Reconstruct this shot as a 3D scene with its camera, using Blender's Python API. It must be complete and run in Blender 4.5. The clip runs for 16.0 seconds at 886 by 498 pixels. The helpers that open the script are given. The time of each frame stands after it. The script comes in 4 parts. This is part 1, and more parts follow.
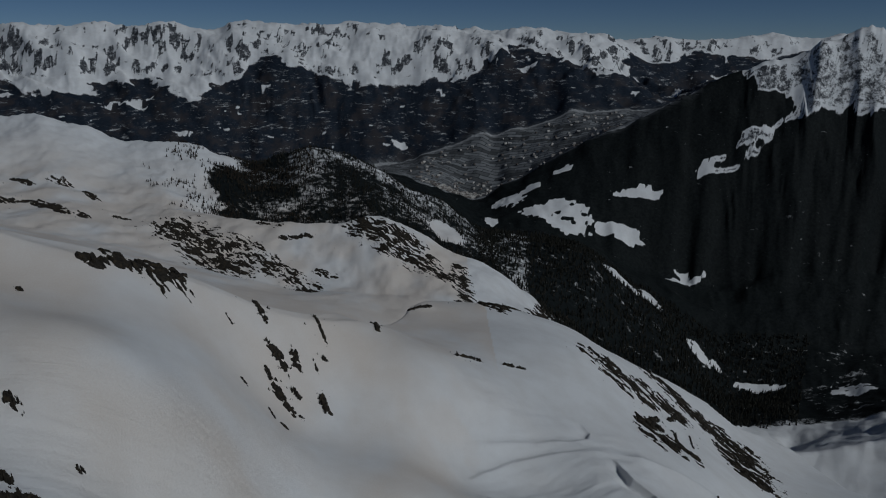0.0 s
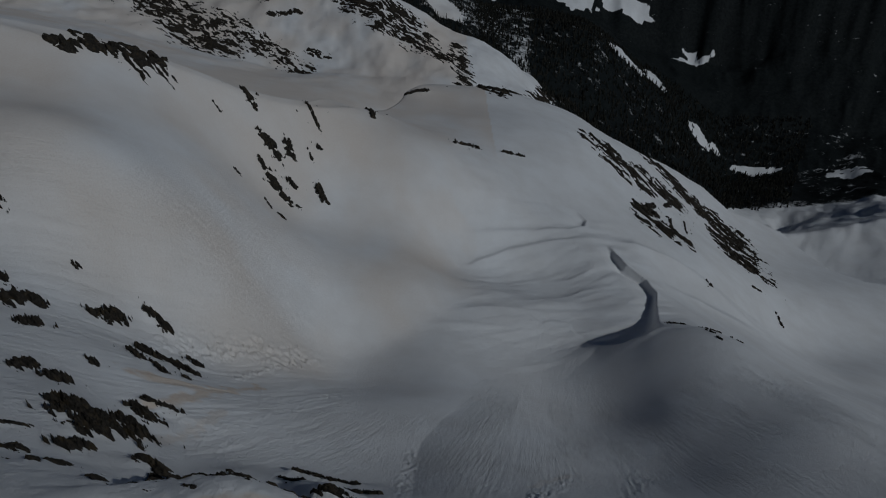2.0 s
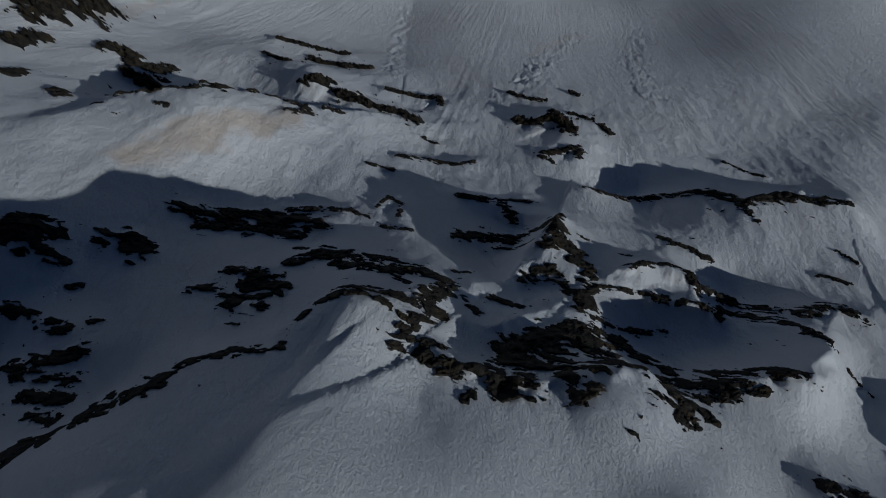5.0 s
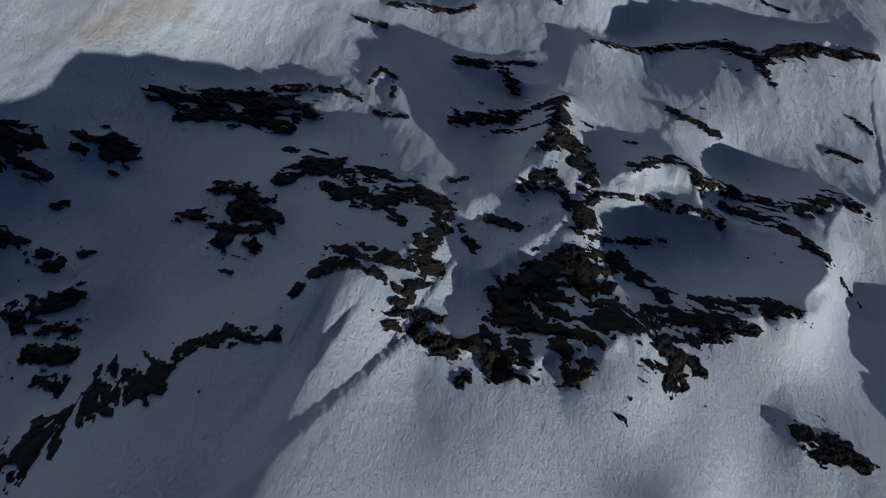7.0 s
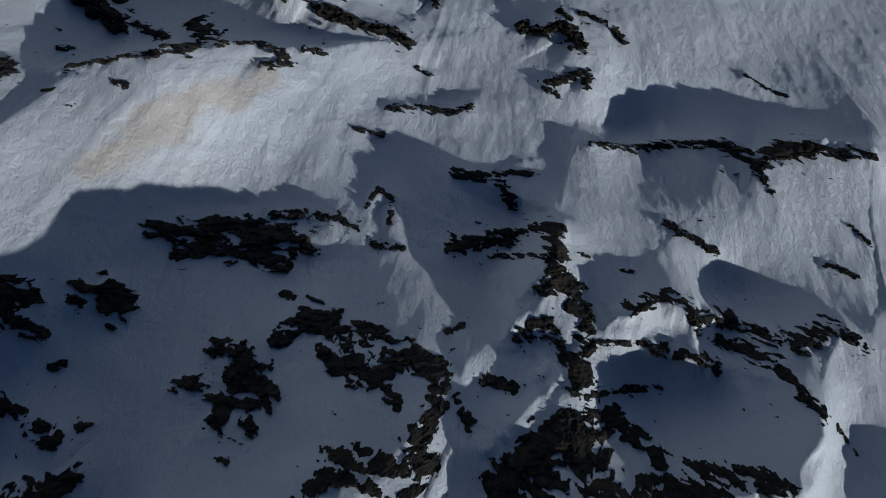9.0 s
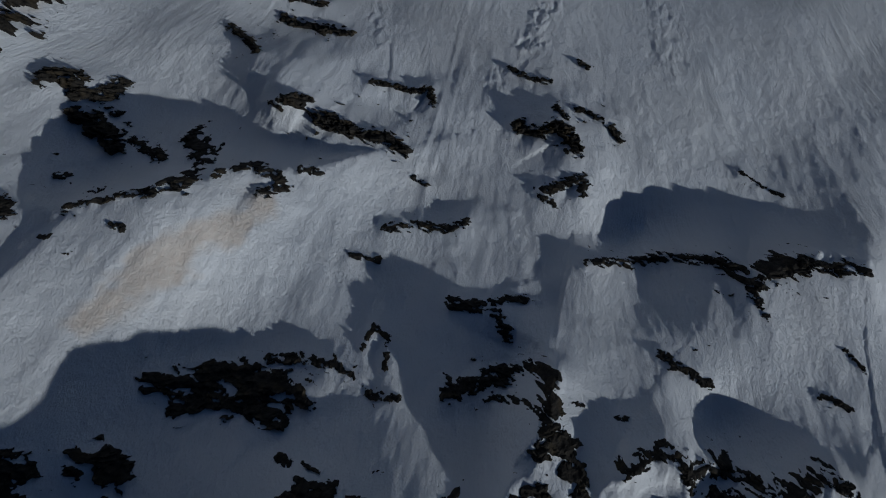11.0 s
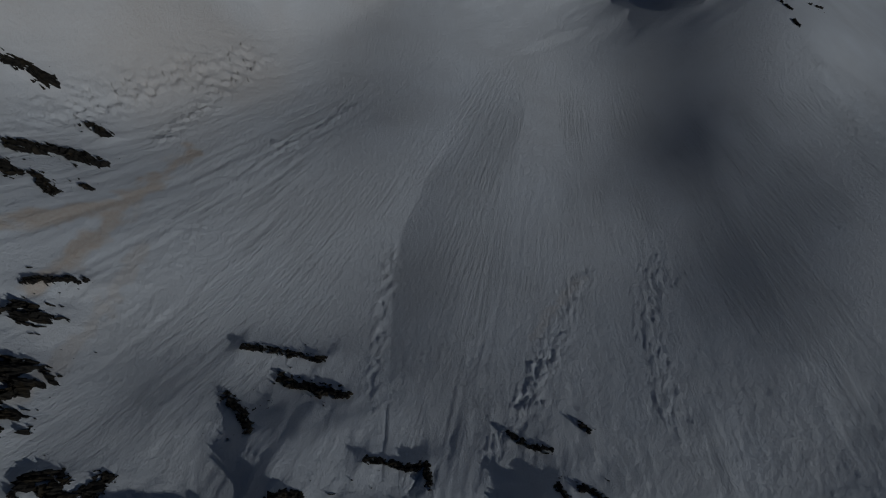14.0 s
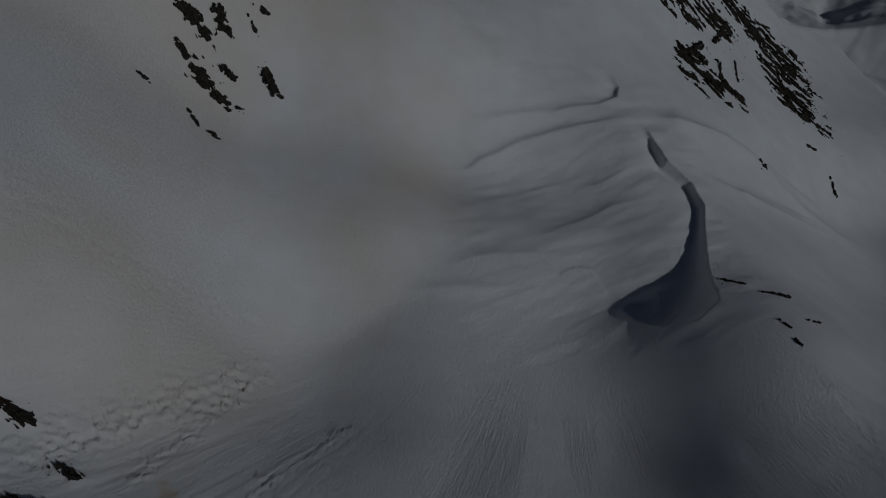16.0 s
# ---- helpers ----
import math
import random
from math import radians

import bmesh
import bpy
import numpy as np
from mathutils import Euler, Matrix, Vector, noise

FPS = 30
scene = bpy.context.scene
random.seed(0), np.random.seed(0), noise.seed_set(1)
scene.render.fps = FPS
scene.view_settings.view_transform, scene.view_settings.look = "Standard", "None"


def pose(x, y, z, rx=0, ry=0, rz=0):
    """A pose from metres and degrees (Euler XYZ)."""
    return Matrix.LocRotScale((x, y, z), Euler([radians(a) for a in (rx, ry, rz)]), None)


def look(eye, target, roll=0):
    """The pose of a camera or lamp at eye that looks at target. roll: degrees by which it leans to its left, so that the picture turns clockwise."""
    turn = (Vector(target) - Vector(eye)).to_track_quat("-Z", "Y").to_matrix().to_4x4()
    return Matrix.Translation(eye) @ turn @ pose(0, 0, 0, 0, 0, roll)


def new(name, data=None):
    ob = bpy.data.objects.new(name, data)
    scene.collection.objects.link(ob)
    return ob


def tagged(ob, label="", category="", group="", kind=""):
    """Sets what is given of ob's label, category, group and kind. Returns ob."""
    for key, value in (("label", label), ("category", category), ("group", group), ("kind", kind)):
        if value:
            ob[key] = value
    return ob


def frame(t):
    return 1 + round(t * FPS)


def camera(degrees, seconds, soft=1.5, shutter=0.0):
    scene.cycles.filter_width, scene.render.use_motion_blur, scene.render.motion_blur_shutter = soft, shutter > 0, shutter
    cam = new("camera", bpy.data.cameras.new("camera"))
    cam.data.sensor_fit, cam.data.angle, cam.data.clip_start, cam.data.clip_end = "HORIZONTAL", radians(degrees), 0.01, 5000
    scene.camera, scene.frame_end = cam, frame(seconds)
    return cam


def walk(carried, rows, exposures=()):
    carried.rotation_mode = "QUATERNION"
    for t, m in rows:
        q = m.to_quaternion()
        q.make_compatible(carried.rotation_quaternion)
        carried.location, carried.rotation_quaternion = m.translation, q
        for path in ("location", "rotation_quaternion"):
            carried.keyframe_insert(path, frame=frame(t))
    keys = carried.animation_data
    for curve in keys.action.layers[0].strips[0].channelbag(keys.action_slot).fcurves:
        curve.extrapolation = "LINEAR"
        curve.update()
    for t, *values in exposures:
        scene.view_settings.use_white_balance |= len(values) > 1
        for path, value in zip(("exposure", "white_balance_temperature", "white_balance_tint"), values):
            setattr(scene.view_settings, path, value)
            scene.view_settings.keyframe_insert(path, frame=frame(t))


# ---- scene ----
cam = camera(63.22, 16.0, soft=1.1)
PATH = [
    (0.0, pose(-1.55, -64.61, 300.79, 73.84, 0.10, -0.00)),
    (0.5, pose(-1.38, -60.71, 300.38, 73.21, 0.09, -0.02)),
    (1.0, pose(-1.21, -56.79, 300.00, 69.34, 0.05, -0.04)),
    (1.5, pose(-1.10, -52.79, 299.73, 62.92, 0.04, -0.07)),
    (2.0, pose(-1.03, -48.72, 299.55, 56.54, 0.01, -0.09)),
    (2.5, pose(-0.98, -44.60, 299.44, 50.25, -0.06, -0.11)),
    (3.0, pose(-0.90, -40.44, 299.37, 43.90, -0.09, -0.12)),
    (3.5, pose(-0.80, -36.26, 299.32, 37.53, -0.16, -0.10)),
    (4.0, pose(-0.65, -32.06, 299.29, 31.20, -0.24, -0.05)),
    (4.5, pose(-0.49, -27.78, 299.33, 24.79, -0.38, 0.07)),
    (5.0, pose(-0.34, -23.44, 299.44, 18.31, -0.55, 0.24)),
    (5.2, pose(-0.30, -21.67, 299.48, 15.69, -0.61, 0.28)),
    (5.6, pose(-0.22, -18.11, 299.58, 10.50, -0.62, 0.26)),
    (6.0, pose(-0.20, -14.43, 299.71, 5.40, -0.62, 0.24)),
    (6.3, pose(-0.19, -11.61, 299.80, 2.10, -0.63, 0.23)),
    (6.6, pose(-0.18, -8.74, 299.88, 0.30, -0.63, 0.21)),
    (6.9, pose(-0.15, -5.84, 299.95, 0.00, -0.64, 0.20)),
    (7.3, pose(-0.06, -1.94, 299.99, -0.02, -0.64, 0.18)),
    (7.5, pose(0.00, 0.00, 300.00, -0.04, -0.62, 0.13)),
    (8.0, pose(0.18, 4.91, 300.01, -0.10, -0.57, 0.10)),
    (8.5, pose(0.36, 9.92, 300.03, -0.26, -0.53, 0.07)),
    (9.0, pose(0.54, 15.09, 300.05, -0.30, -0.50, 0.03)),
    (9.2, pose(0.62, 17.20, 300.06, -0.28, -0.47, -0.01)),
    (11.3, pose(1.51, 40.95, 300.43, -0.37, -0.44, -0.06)),
    (11.5, pose(1.60, 43.33, 300.45, -0.42, -0.39, -0.09)),
    (12.0, pose(1.84, 49.37, 300.51, 2.02, -0.32, -0.09)),
    (12.5, pose(2.09, 55.49, 300.58, 5.64, -0.28, -0.12)),
    (13.0, pose(2.37, 61.67, 300.66, 9.29, -0.26, -0.10)),
    (13.5, pose(2.70, 67.93, 300.71, 12.88, -0.18, -0.10)),
    (14.0, pose(3.06, 74.25, 300.74, 16.52, -0.14, -0.08)),
    (14.5, pose(3.43, 80.61, 300.74, 20.25, -0.14, -0.02)),
    (15.0, pose(3.85, 87.02, 300.72, 24.20, -0.14, 0.08)),
    (15.5, pose(4.30, 93.45, 300.68, 29.39, -0.07, 0.13)),
    (16.0, pose(4.77, 99.88, 300.61, 37.09, -0.01, 0.14)),
]
EXPOSURES = [(0.0, -2.1, 5800, 5), (2.0, -2.42, 5750, 5), (3.5, -2.5, 5600, 5), (4.5, -1.95, 5650, 5), (5.0, -1.7, 5700, 5), (7.5, -1.0, 5600, 5), (9.0, -0.95, 5600, 5),
             (11.5, -1.6, 5650, 5), (12.5, -1.85, 5700, 5), (14.5, -2.82, 5700, 5), (16.0, -3.08, 5800, 5)]
walk(cam, PATH, EXPOSURES)

# ---- daylight: high clear sky, late-winter sun behind the camera ----
SUN = Vector((0.67, -0.455, 0.585)).normalized()
world = bpy.data.worlds.new("sky")
scene.world = world
world.use_nodes = True
wt = world.node_tree
sky = wt.nodes.new("ShaderNodeTexSky")
sky.sky_type = "NISHITA"
sky.sun_disc = False
sky.altitude = 4000
sky.air_density = 0.6
sky.dust_density = 0.0
sky.ozone_density = 3.0
sky.sun_elevation = math.asin(SUN.z)
sky.sun_rotation = math.atan2(SUN.x, SUN.y)
wt.nodes["Background"].inputs["Strength"].default_value = 0.075
wt.links.new(sky.outputs["Color"], wt.nodes["Background"].inputs["Color"])
sun_data = bpy.data.lights.new("sun", "SUN")
sun_data.energy = 5.0
sun_data.angle = radians(0.53)
sun_data.color = (1.0, 0.96, 0.91)
sun = new("sun", sun_data)
sun.matrix_world = look(SUN * 900, (0, 0, 0))


# ---- materials ----
def material(name, rough=0.8, shine=0.08):
    m = bpy.data.materials.new(name)
    m.use_nodes = True
    t = m.node_tree
    b = t.nodes["Principled BSDF"]
    b.inputs["Roughness"].default_value = rough
    b.inputs["Specular IOR Level"].default_value = shine
    return m, t, b


def node(t, kind, **values):
    n = t.nodes.new(kind)
    for k, v in values.items():
        n.inputs[k].default_value = v
    return n


def noise_node(t, scale, detail=4.0, rough=0.55, stretch=None):
    co = t.nodes.new("ShaderNodeNewGeometry")
    src = co.outputs["Position"]
    if stretch:
        mp = t.nodes.new("ShaderNodeMapping")
        mp.inputs["Scale"].default_value = stretch
        t.links.new(src, mp.inputs["Vector"])
        src = mp.outputs["Vector"]
    n = node(t, "ShaderNodeTexNoise", Scale=scale, Detail=detail, Roughness=rough)
    t.links.new(src, n.inputs["Vector"])
    return n.outputs["Fac"]


def ramp(t, src, lo, hi, a=(0, 0, 0, 1), b=(1, 1, 1, 1)):
    r = t.nodes.new("ShaderNodeValToRGB")
    r.color_ramp.elements[0].position, r.color_ramp.elements[1].position = lo, hi
    r.color_ramp.elements[0].color, r.color_ramp.elements[1].color = a, b
    t.links.new(src, r.inputs["Fac"])
    return r.outputs["Color"]


def mix(t, fac, a, b):
    m = t.nodes.new("ShaderNodeMix")
    m.data_type = "RGBA"
    for sock, val in ((m.inputs["Factor"], fac), (m.inputs["A"], a), (m.inputs["B"], b)):
        if isinstance(val, (int, float, tuple)):
            sock.default_value = val
        else:
            t.links.new(val, sock)
    return m.outputs["Result"]


def times(t, a, b, op="MULTIPLY"):
    m = t.nodes.new("ShaderNodeMath")
    m.operation = op
    for sock, val in ((m.inputs[0], a), (m.inputs[1], b)):
        if isinstance(val, (int, float)):
            sock.default_value = val
        else:
            t.links.new(val, sock)
    return m.outputs[0]


def bump(t, bsdf, src, distance, strength=1.0, before=None):
    b = node(t, "ShaderNodeBump", Strength=strength, Distance=distance)
    t.links.new(src, b.inputs["Height"])
    if before is not None:
        t.links.new(before, b.inputs["Normal"])
    if bsdf is not None:
        t.links.new(b.outputs["Normal"], bsdf.inputs["Normal"])
    return b.outputs["Normal"]


# snow with wind-blown desert dust; woods, fields and bare rock where the cover says so
ground_mat, t, b = material("snow_cover", 0.75)
cover = t.nodes.new("ShaderNodeAttribute")
cover.attribute_name = "cover"
cov = t.nodes.new("ShaderNodeSeparateColor")
t.links.new(cover.outputs["Color"], cov.inputs["Color"])
fine = noise_node(t, 0.9, 5, 0.6)
blotch = noise_node(t, 0.035, 4, 0.6)
snow = mix(t, ramp(t, blotch, 0.35, 0.7), (0.80, 0.81, 0.82, 1), (0.72, 0.72, 0.72, 1))
dust = mix(t, ramp(t, fine, 0.3, 0.7), (0.66, 0.52, 0.40, 1), (0.72, 0.62, 0.51, 1))
col = mix(t, cov.outputs["Blue"], snow, dust)
woodn = noise_node(t, 0.09, 6, 0.75)
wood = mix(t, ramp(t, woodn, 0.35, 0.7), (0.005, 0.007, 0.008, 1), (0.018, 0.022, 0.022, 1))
# distance haze is put into the colour: woods beyond 3150 m turn paler, bluer
hazy_wood = mix(t, ramp(t, woodn, 0.35, 0.7), (0.010, 0.015, 0.025, 1), (0.030, 0.040, 0.056, 1))
hazy_wood = mix(t, ramp(t, noise_node(t, 0.009, 5, 0.65), 0.48, 0.62), hazy_wood, (0.042, 0.040, 0.044, 1))
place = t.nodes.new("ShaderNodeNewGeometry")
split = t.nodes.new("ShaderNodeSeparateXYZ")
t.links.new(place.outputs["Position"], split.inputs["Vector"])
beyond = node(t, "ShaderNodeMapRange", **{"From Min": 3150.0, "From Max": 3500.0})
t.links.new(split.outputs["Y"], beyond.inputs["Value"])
wood = mix(t, beyond.outputs["Result"], wood, hazy_wood)
edge = noise_node(t, 0.055, 7, 0.72)
reds = times(t, cov.outputs["Red"], times(t, edge, 0.7), "ADD")
reds = ramp(t, reds, 0.72, 0.86)
gaps = times(t, ramp(t, noise_node(t, 0.022, 8, 0.8, (0.6, 0.4, 2.6)), 0.57, 0.70), beyond.outputs["Result"])
glade = node(t, "ShaderNodeMapRange", **{"From Min": 2150.0, "From Max": 2350.0})
t.links.new(split.outputs["Y"], glade.inputs["Value"])
specks = times(t, ramp(t, noise_node(t, 0.045, 6, 0.75, (0.5, 0.5, 1.6)), 0.66, 0.74), glade.outputs["Result"])
reds = times(t, reds, times(t, 1.0, times(t, gaps, specks, "MAXIMUM"), "SUBTRACT"))
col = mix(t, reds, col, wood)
strip = t.nodes.new("ShaderNodeTexBrick")
for k, v in (("Scale", 0.011), ("Mortar Size", 0.02), ("Brick Width", 0.9), ("Row Height", 0.22)):
    strip.inputs[k].default_value = v
strip.inputs["Color1"].default_value = (0.07, 0.073, 0.076, 1)
strip.inputs["Color2"].default_value = (0.25, 0.26, 0.27, 1)
strip.inputs["Mortar"].default_value = (0.04, 0.045, 0.05, 1)
geo = t.nodes.new("ShaderNodeNewGeometry")
mp = t.nodes.new("ShaderNodeMapping")
mp.inputs["Rotation"].default_value = (0, 0, 0.5)
t.links.new(geo.outputs["Position"], mp.inputs["Vector"])
t.links.new(mp.outputs["Vector"], strip.inputs["Vector"])
bare = mix(t, ramp(t, noise_node(t, 0.05, 5, 0.7), 0.4, 0.6), (0.035, 0.038, 0.046, 1), (0.10, 0.105, 0.115, 1))
crag_mask = ramp(t, times(t, cover.outputs["Alpha"], noise_node(t, 0.035, 10, 0.85)), 0.39, 0.47)
col = mix(t, crag_mask, col, bare)
col = mix(t, cov.outputs["Green"], col, strip.outputs["Color"])
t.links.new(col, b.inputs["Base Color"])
# fine striations that follow the slopes, and wind ripple
flow = t.nodes.new("ShaderNodeAttribute")
flow.attribute_name = "flow"
fine_flow = node(t, "ShaderNodeTexNoise", Scale=1.0, Detail=6.0, Roughness=0.72, Distortion=0.5)
t.links.new(flow.outputs["Color"], fine_flow.inputs["Vector"])
n1 = bump(t, None, noise_node(t, 0.4, 5, 0.6), 0.22)
swept = node(t, "ShaderNodeBump", Distance=0.75)
t.links.new(fine_flow.outputs["Fac"], swept.inputs["Height"])
t.links.new(n1, swept.inputs["Normal"])
t.links.new(flow.outputs["Alpha"], swept.inputs["Strength"])
n2 = swept.outputs["Normal"]
n3 = bump(t, None, noise_node(t, 1.1, 7, 0.74, (0.8, 0.55, 0.5)), 0.42, 1.0, n2)
bump(t, b, noise_node(t, 3.2, 5, 0.7, (1, 0.6, 0.5)), 0.15, 1.0, n3)

rock_mat, t, b = material("dark_schist", 0.85)
rn = noise_node(t, 0.8, 8, 0.7)
col = mix(t, ramp(t, rn, 0.35, 0.68), (0.010, 0.0095, 0.0095, 1), (0.052, 0.045, 0.036, 1))
lichen = ramp(t, noise_node(t, 0.33, 3, 0.5), 0.52, 0.68)
col = mix(t, times(t, lichen, 0.3), col, (0.11, 0.08, 0.04, 1))
t.links.new(col, b.inputs["Base Color"])
bump(t, b, noise_node(t, 2.2, 6, 0.7), 0.25)


# ---- the lie of the land ----
def hash2(ix, iy, seed):
    h = (ix.astype(np.int64) * 374761393 + iy.astype(np.int64) * 668265263 + seed * 974634777) & 0xFFFFFFFF
    h = ((h ^ (h >> 13)) * 1274126177) & 0xFFFFFFFF
    return ((h ^ (h >> 16)) & 0xFFFF) / 65535.0


def grain(x, y, seed=0):
    """Smooth value noise from -1 to 1, one cell a unit."""
    x, y = np.asarray(x, float), np.asarray(y, float)
    ix, iy = np.floor(x), np.floor(y)
    fx, fy = x - ix, y - iy
    fx, fy = fx * fx * fx * (fx * (fx * 6 - 15) + 10), fy * fy * fy * (fy * (fy * 6 - 15) + 10)
    a, c = hash2(ix, iy, seed), hash2(ix + 1, iy, seed)
    d, e = hash2(ix, iy + 1, seed), hash2(ix + 1, iy + 1, seed)
    return 2 * (a + (c - a) * fx + (d - a) * fy + (a - c - d + e) * fx * fy) - 1


def fbm(x, y, octaves=4, seed=0, gain=0.5):
    s, a = 0.0, 1.0
    for k in range(octaves):
        s = s + a * grain(x * 2.03 ** k + 17.3 * k, y * 2.03 ** k - 9.1 * k, seed + k)
        a *= gain
    return s


def crests(x, y, octaves=4, seed=0):
    s, a = 0.0, 1.0
    for k in range(octaves):
        s = s + a * (1 - 2 * np.abs(grain(x * 2.1 ** k + 5.7 * k, y * 2.1 ** k + 3.3 * k, seed + k)))
        a *= 0.5
    return s


def step(a, c, v):
    q = np.clip((v - a) / (c - a), 0, 1)
    return q * q * (3 - 2 * q)


# near ground: a slope with broad forms, spurs and ribs on it, in a fan that widens northwards:
# u = x / (y + 120), v = log((y + 120) / 100); each form is (u, v, radius, height)
BASE = (233.92, -12.37, -105.60, 7.68, -8.53, -35.48, -114.30, 10.53)
BROAD_FORMS = [
    (0.05, -0.50, 0.3, -43.4), (0.72, -0.50, 0.3, -73.1), (-0.17, 0.62, 0.3, -42.3), (-0.62, 0.85, 0.3, -21.9), (0.28, 0.85, 0.3, -14.7),
    (-0.17, 1.07, 0.3, -53.3), (0.72, 1.07, 0.3, 48.6), (-0.62, 1.75, 0.3, 56.2), (0.35, -0.35, 0.2, -2.7), (-0.85, -0.20, 0.2, 15.6),
    (-0.25, -0.20, 0.2, 11.8), (-0.10, -0.05, 0.2, 14.7), (0.80, -0.05, 0.2, 1.4), (0.65, 0.25, 0.2, 3.2), (0.80, 0.70, 0.2, 16.4),
    (0.05, 1.30, 0.2, -26.2), (-0.10, 1.75, 0.2, 25.8), (0.65, 1.75, 0.2, -77.0), (-0.25, 1.90, 0.2, 3.1), (0.20, 1.90, 0.2, -14.3),
    (0.35, 1.90, 0.2, 23.4), (0.65, 1.90, 0.2, 1.2), (0.80, 1.90, 0.2, -8.3), (-0.85, 2.05, 0.2, 6.2), (-0.70, 2.05, 0.2, -5.3),
]
SPURS = [
    (-0.40, 2.05, 0.2, 11.7), (0.05, 2.05, 0.2, 2.5), (0.20, 2.05, 0.2, 53.2), (0.35, 2.05, 0.2, -29.4), (0.50, 2.05, 0.2, -20.5),
    (-0.70, 2.20, 0.2, 13.5), (0.20, 2.20, 0.2, 19.4), (0.50, 2.20, 0.2, -20.3), (0.80, 2.20, 0.2, -18.4), (-0.85, 2.35, 0.2, -17.9),
    (-0.25, 2.35, 0.2, 10.1), (-0.10, 2.35, 0.2, -0.3), (0.05, 2.35, 0.2, 22.8), (0.50, 2.35, 0.2, -26.6), (0.65, 2.35, 0.2, -9.1),
    (0.32, -0.50, 0.13, -26.4), (-0.85, -0.40, 0.13, 15.4), (-0.36, -0.40, 0.13, -8.4), (-0.56, -0.21, 0.13, 7.0), (0.12, -0.21, 0.13, 6.2),
    (0.61, -0.21, 0.13, 11.4), (0.61, -0.01, 0.13, 3.6), (-0.36, 0.18, 0.13, -8.3), (-0.66, 0.28, 0.13, -7.7), (-0.75, 0.47, 0.13, -8.3),
]
HOLLOWS = [
    (0.22, 0.47, 0.13, -5.3), (0.81, 0.47, 0.13, 4.9), (0.42, 0.57, 0.13, -5.6), (-0.36, 0.77, 0.13, -9.5), (-0.85, 0.86, 0.13, -6.3),
    (-0.46, 0.86, 0.13, -3.4), (0.81, 0.86, 0.13, 8.0), (-0.85, 0.96, 0.13, -7.9), (0.22, 0.96, 0.13, -4.5), (0.32, 0.96, 0.13, -4.2),
    (0.71, 0.96, 0.13, -6.3), (-0.75, 1.06, 0.13, -5.6), (-0.66, 1.06, 0.13, -15.9), (-0.46, 1.06, 0.13, -13.2), (-0.07, 1.06, 0.13, 7.0),
    (0.03, 1.06, 0.13, -5.7), (-0.85, 1.16, 0.13, -8.5), (-0.56, 1.16, 0.13, 6.5), (-0.36, 1.16, 0.13, -30.8), (0.22, 1.16, 0.13, -15.7),
    (0.71, 1.16, 0.13, -11.3), (-0.66, 1.25, 0.13, 1.9), (-0.46, 1.25, 0.13, 18.9), (-0.36, 1.25, 0.13, 20.0), (-0.27, 1.25, 0.13, 2.6),
]
SHOULDERS = [
    (-0.17, 1.25, 0.13, -16.8), (0.42, 1.25, 0.13, 11.7), (0.61, 1.25, 0.13, 2.9), (-0.36, 1.35, 0.13, 3.4), (-0.17, 1.35, 0.13, -13.4),
    (0.22, 1.35, 0.13, -3.9), (0.42, 1.35, 0.13, 11.1), (0.52, 1.35, 0.13, -5.5), (0.71, 1.35, 0.13, -5.8), (-0.85, 1.45, 0.13, 5.5),
    (-0.75, 1.45, 0.13, 6.1), (-0.56, 1.45, 0.13, -7.5), (-0.27, 1.45, 0.13, 0.4), (0.03, 1.45, 0.13, -7.9), (0.22, 1.45, 0.13, -17.3),
    (0.61, 1.45, 0.13, 1.1), (-0.56, 1.55, 0.13, 2.8), (-0.36, 1.55, 0.13, 9.0), (-0.17, 1.55, 0.13, -56.8), (-0.07, 1.55, 0.13, 23.9),
    (0.03, 1.55, 0.13, -14.6), (0.12, 1.55, 0.13, 36.2), (0.42, 1.55, 0.13, 1.6), (0.52, 1.55, 0.13, -9.9), (0.81, 1.55, 0.13, -3.0),
]
KNOLLS = [
    (-0.85, 1.65, 0.13, 6.1), (-0.27, 1.65, 0.13, 6.4), (-0.07, 1.65, 0.13, -14.3), (0.12, 1.65, 0.13, -3.4), (0.32, 1.65, 0.13, -7.6),
    (0.52, 1.65, 0.13, 9.7), (0.61, 1.65, 0.13, 9.1), (-0.66, 1.74, 0.13, -9.6), (-0.36, 1.74, 0.13, 15.0), (0.03, 1.74, 0.13, 19.1),
    (0.22, 1.74, 0.13, -4.1), (0.42, 1.74, 0.13, -11.7), (0.71, 1.74, 0.13, 33.1), (0.81, 1.74, 0.13, -5.9), (0.70, -0.30, 0.09, 8.8),
    (-0.04, -0.23, 0.09, 4.3), (-0.51, 0.11, 0.09, -9.9), (-0.04, 0.17, 0.09, 2.6), (-0.85, 0.31, 0.09, -3.5), (-0.24, 0.31, 0.09, -5.5),
    (0.84, 0.31, 0.09, 3.7), (-0.11, 0.45, 0.09, 5.4), (0.57, 0.45, 0.09, 3.4), (-0.58, 0.51, 0.09, -5.1), (-0.24, 0.51, 0.09, 16.2),
]
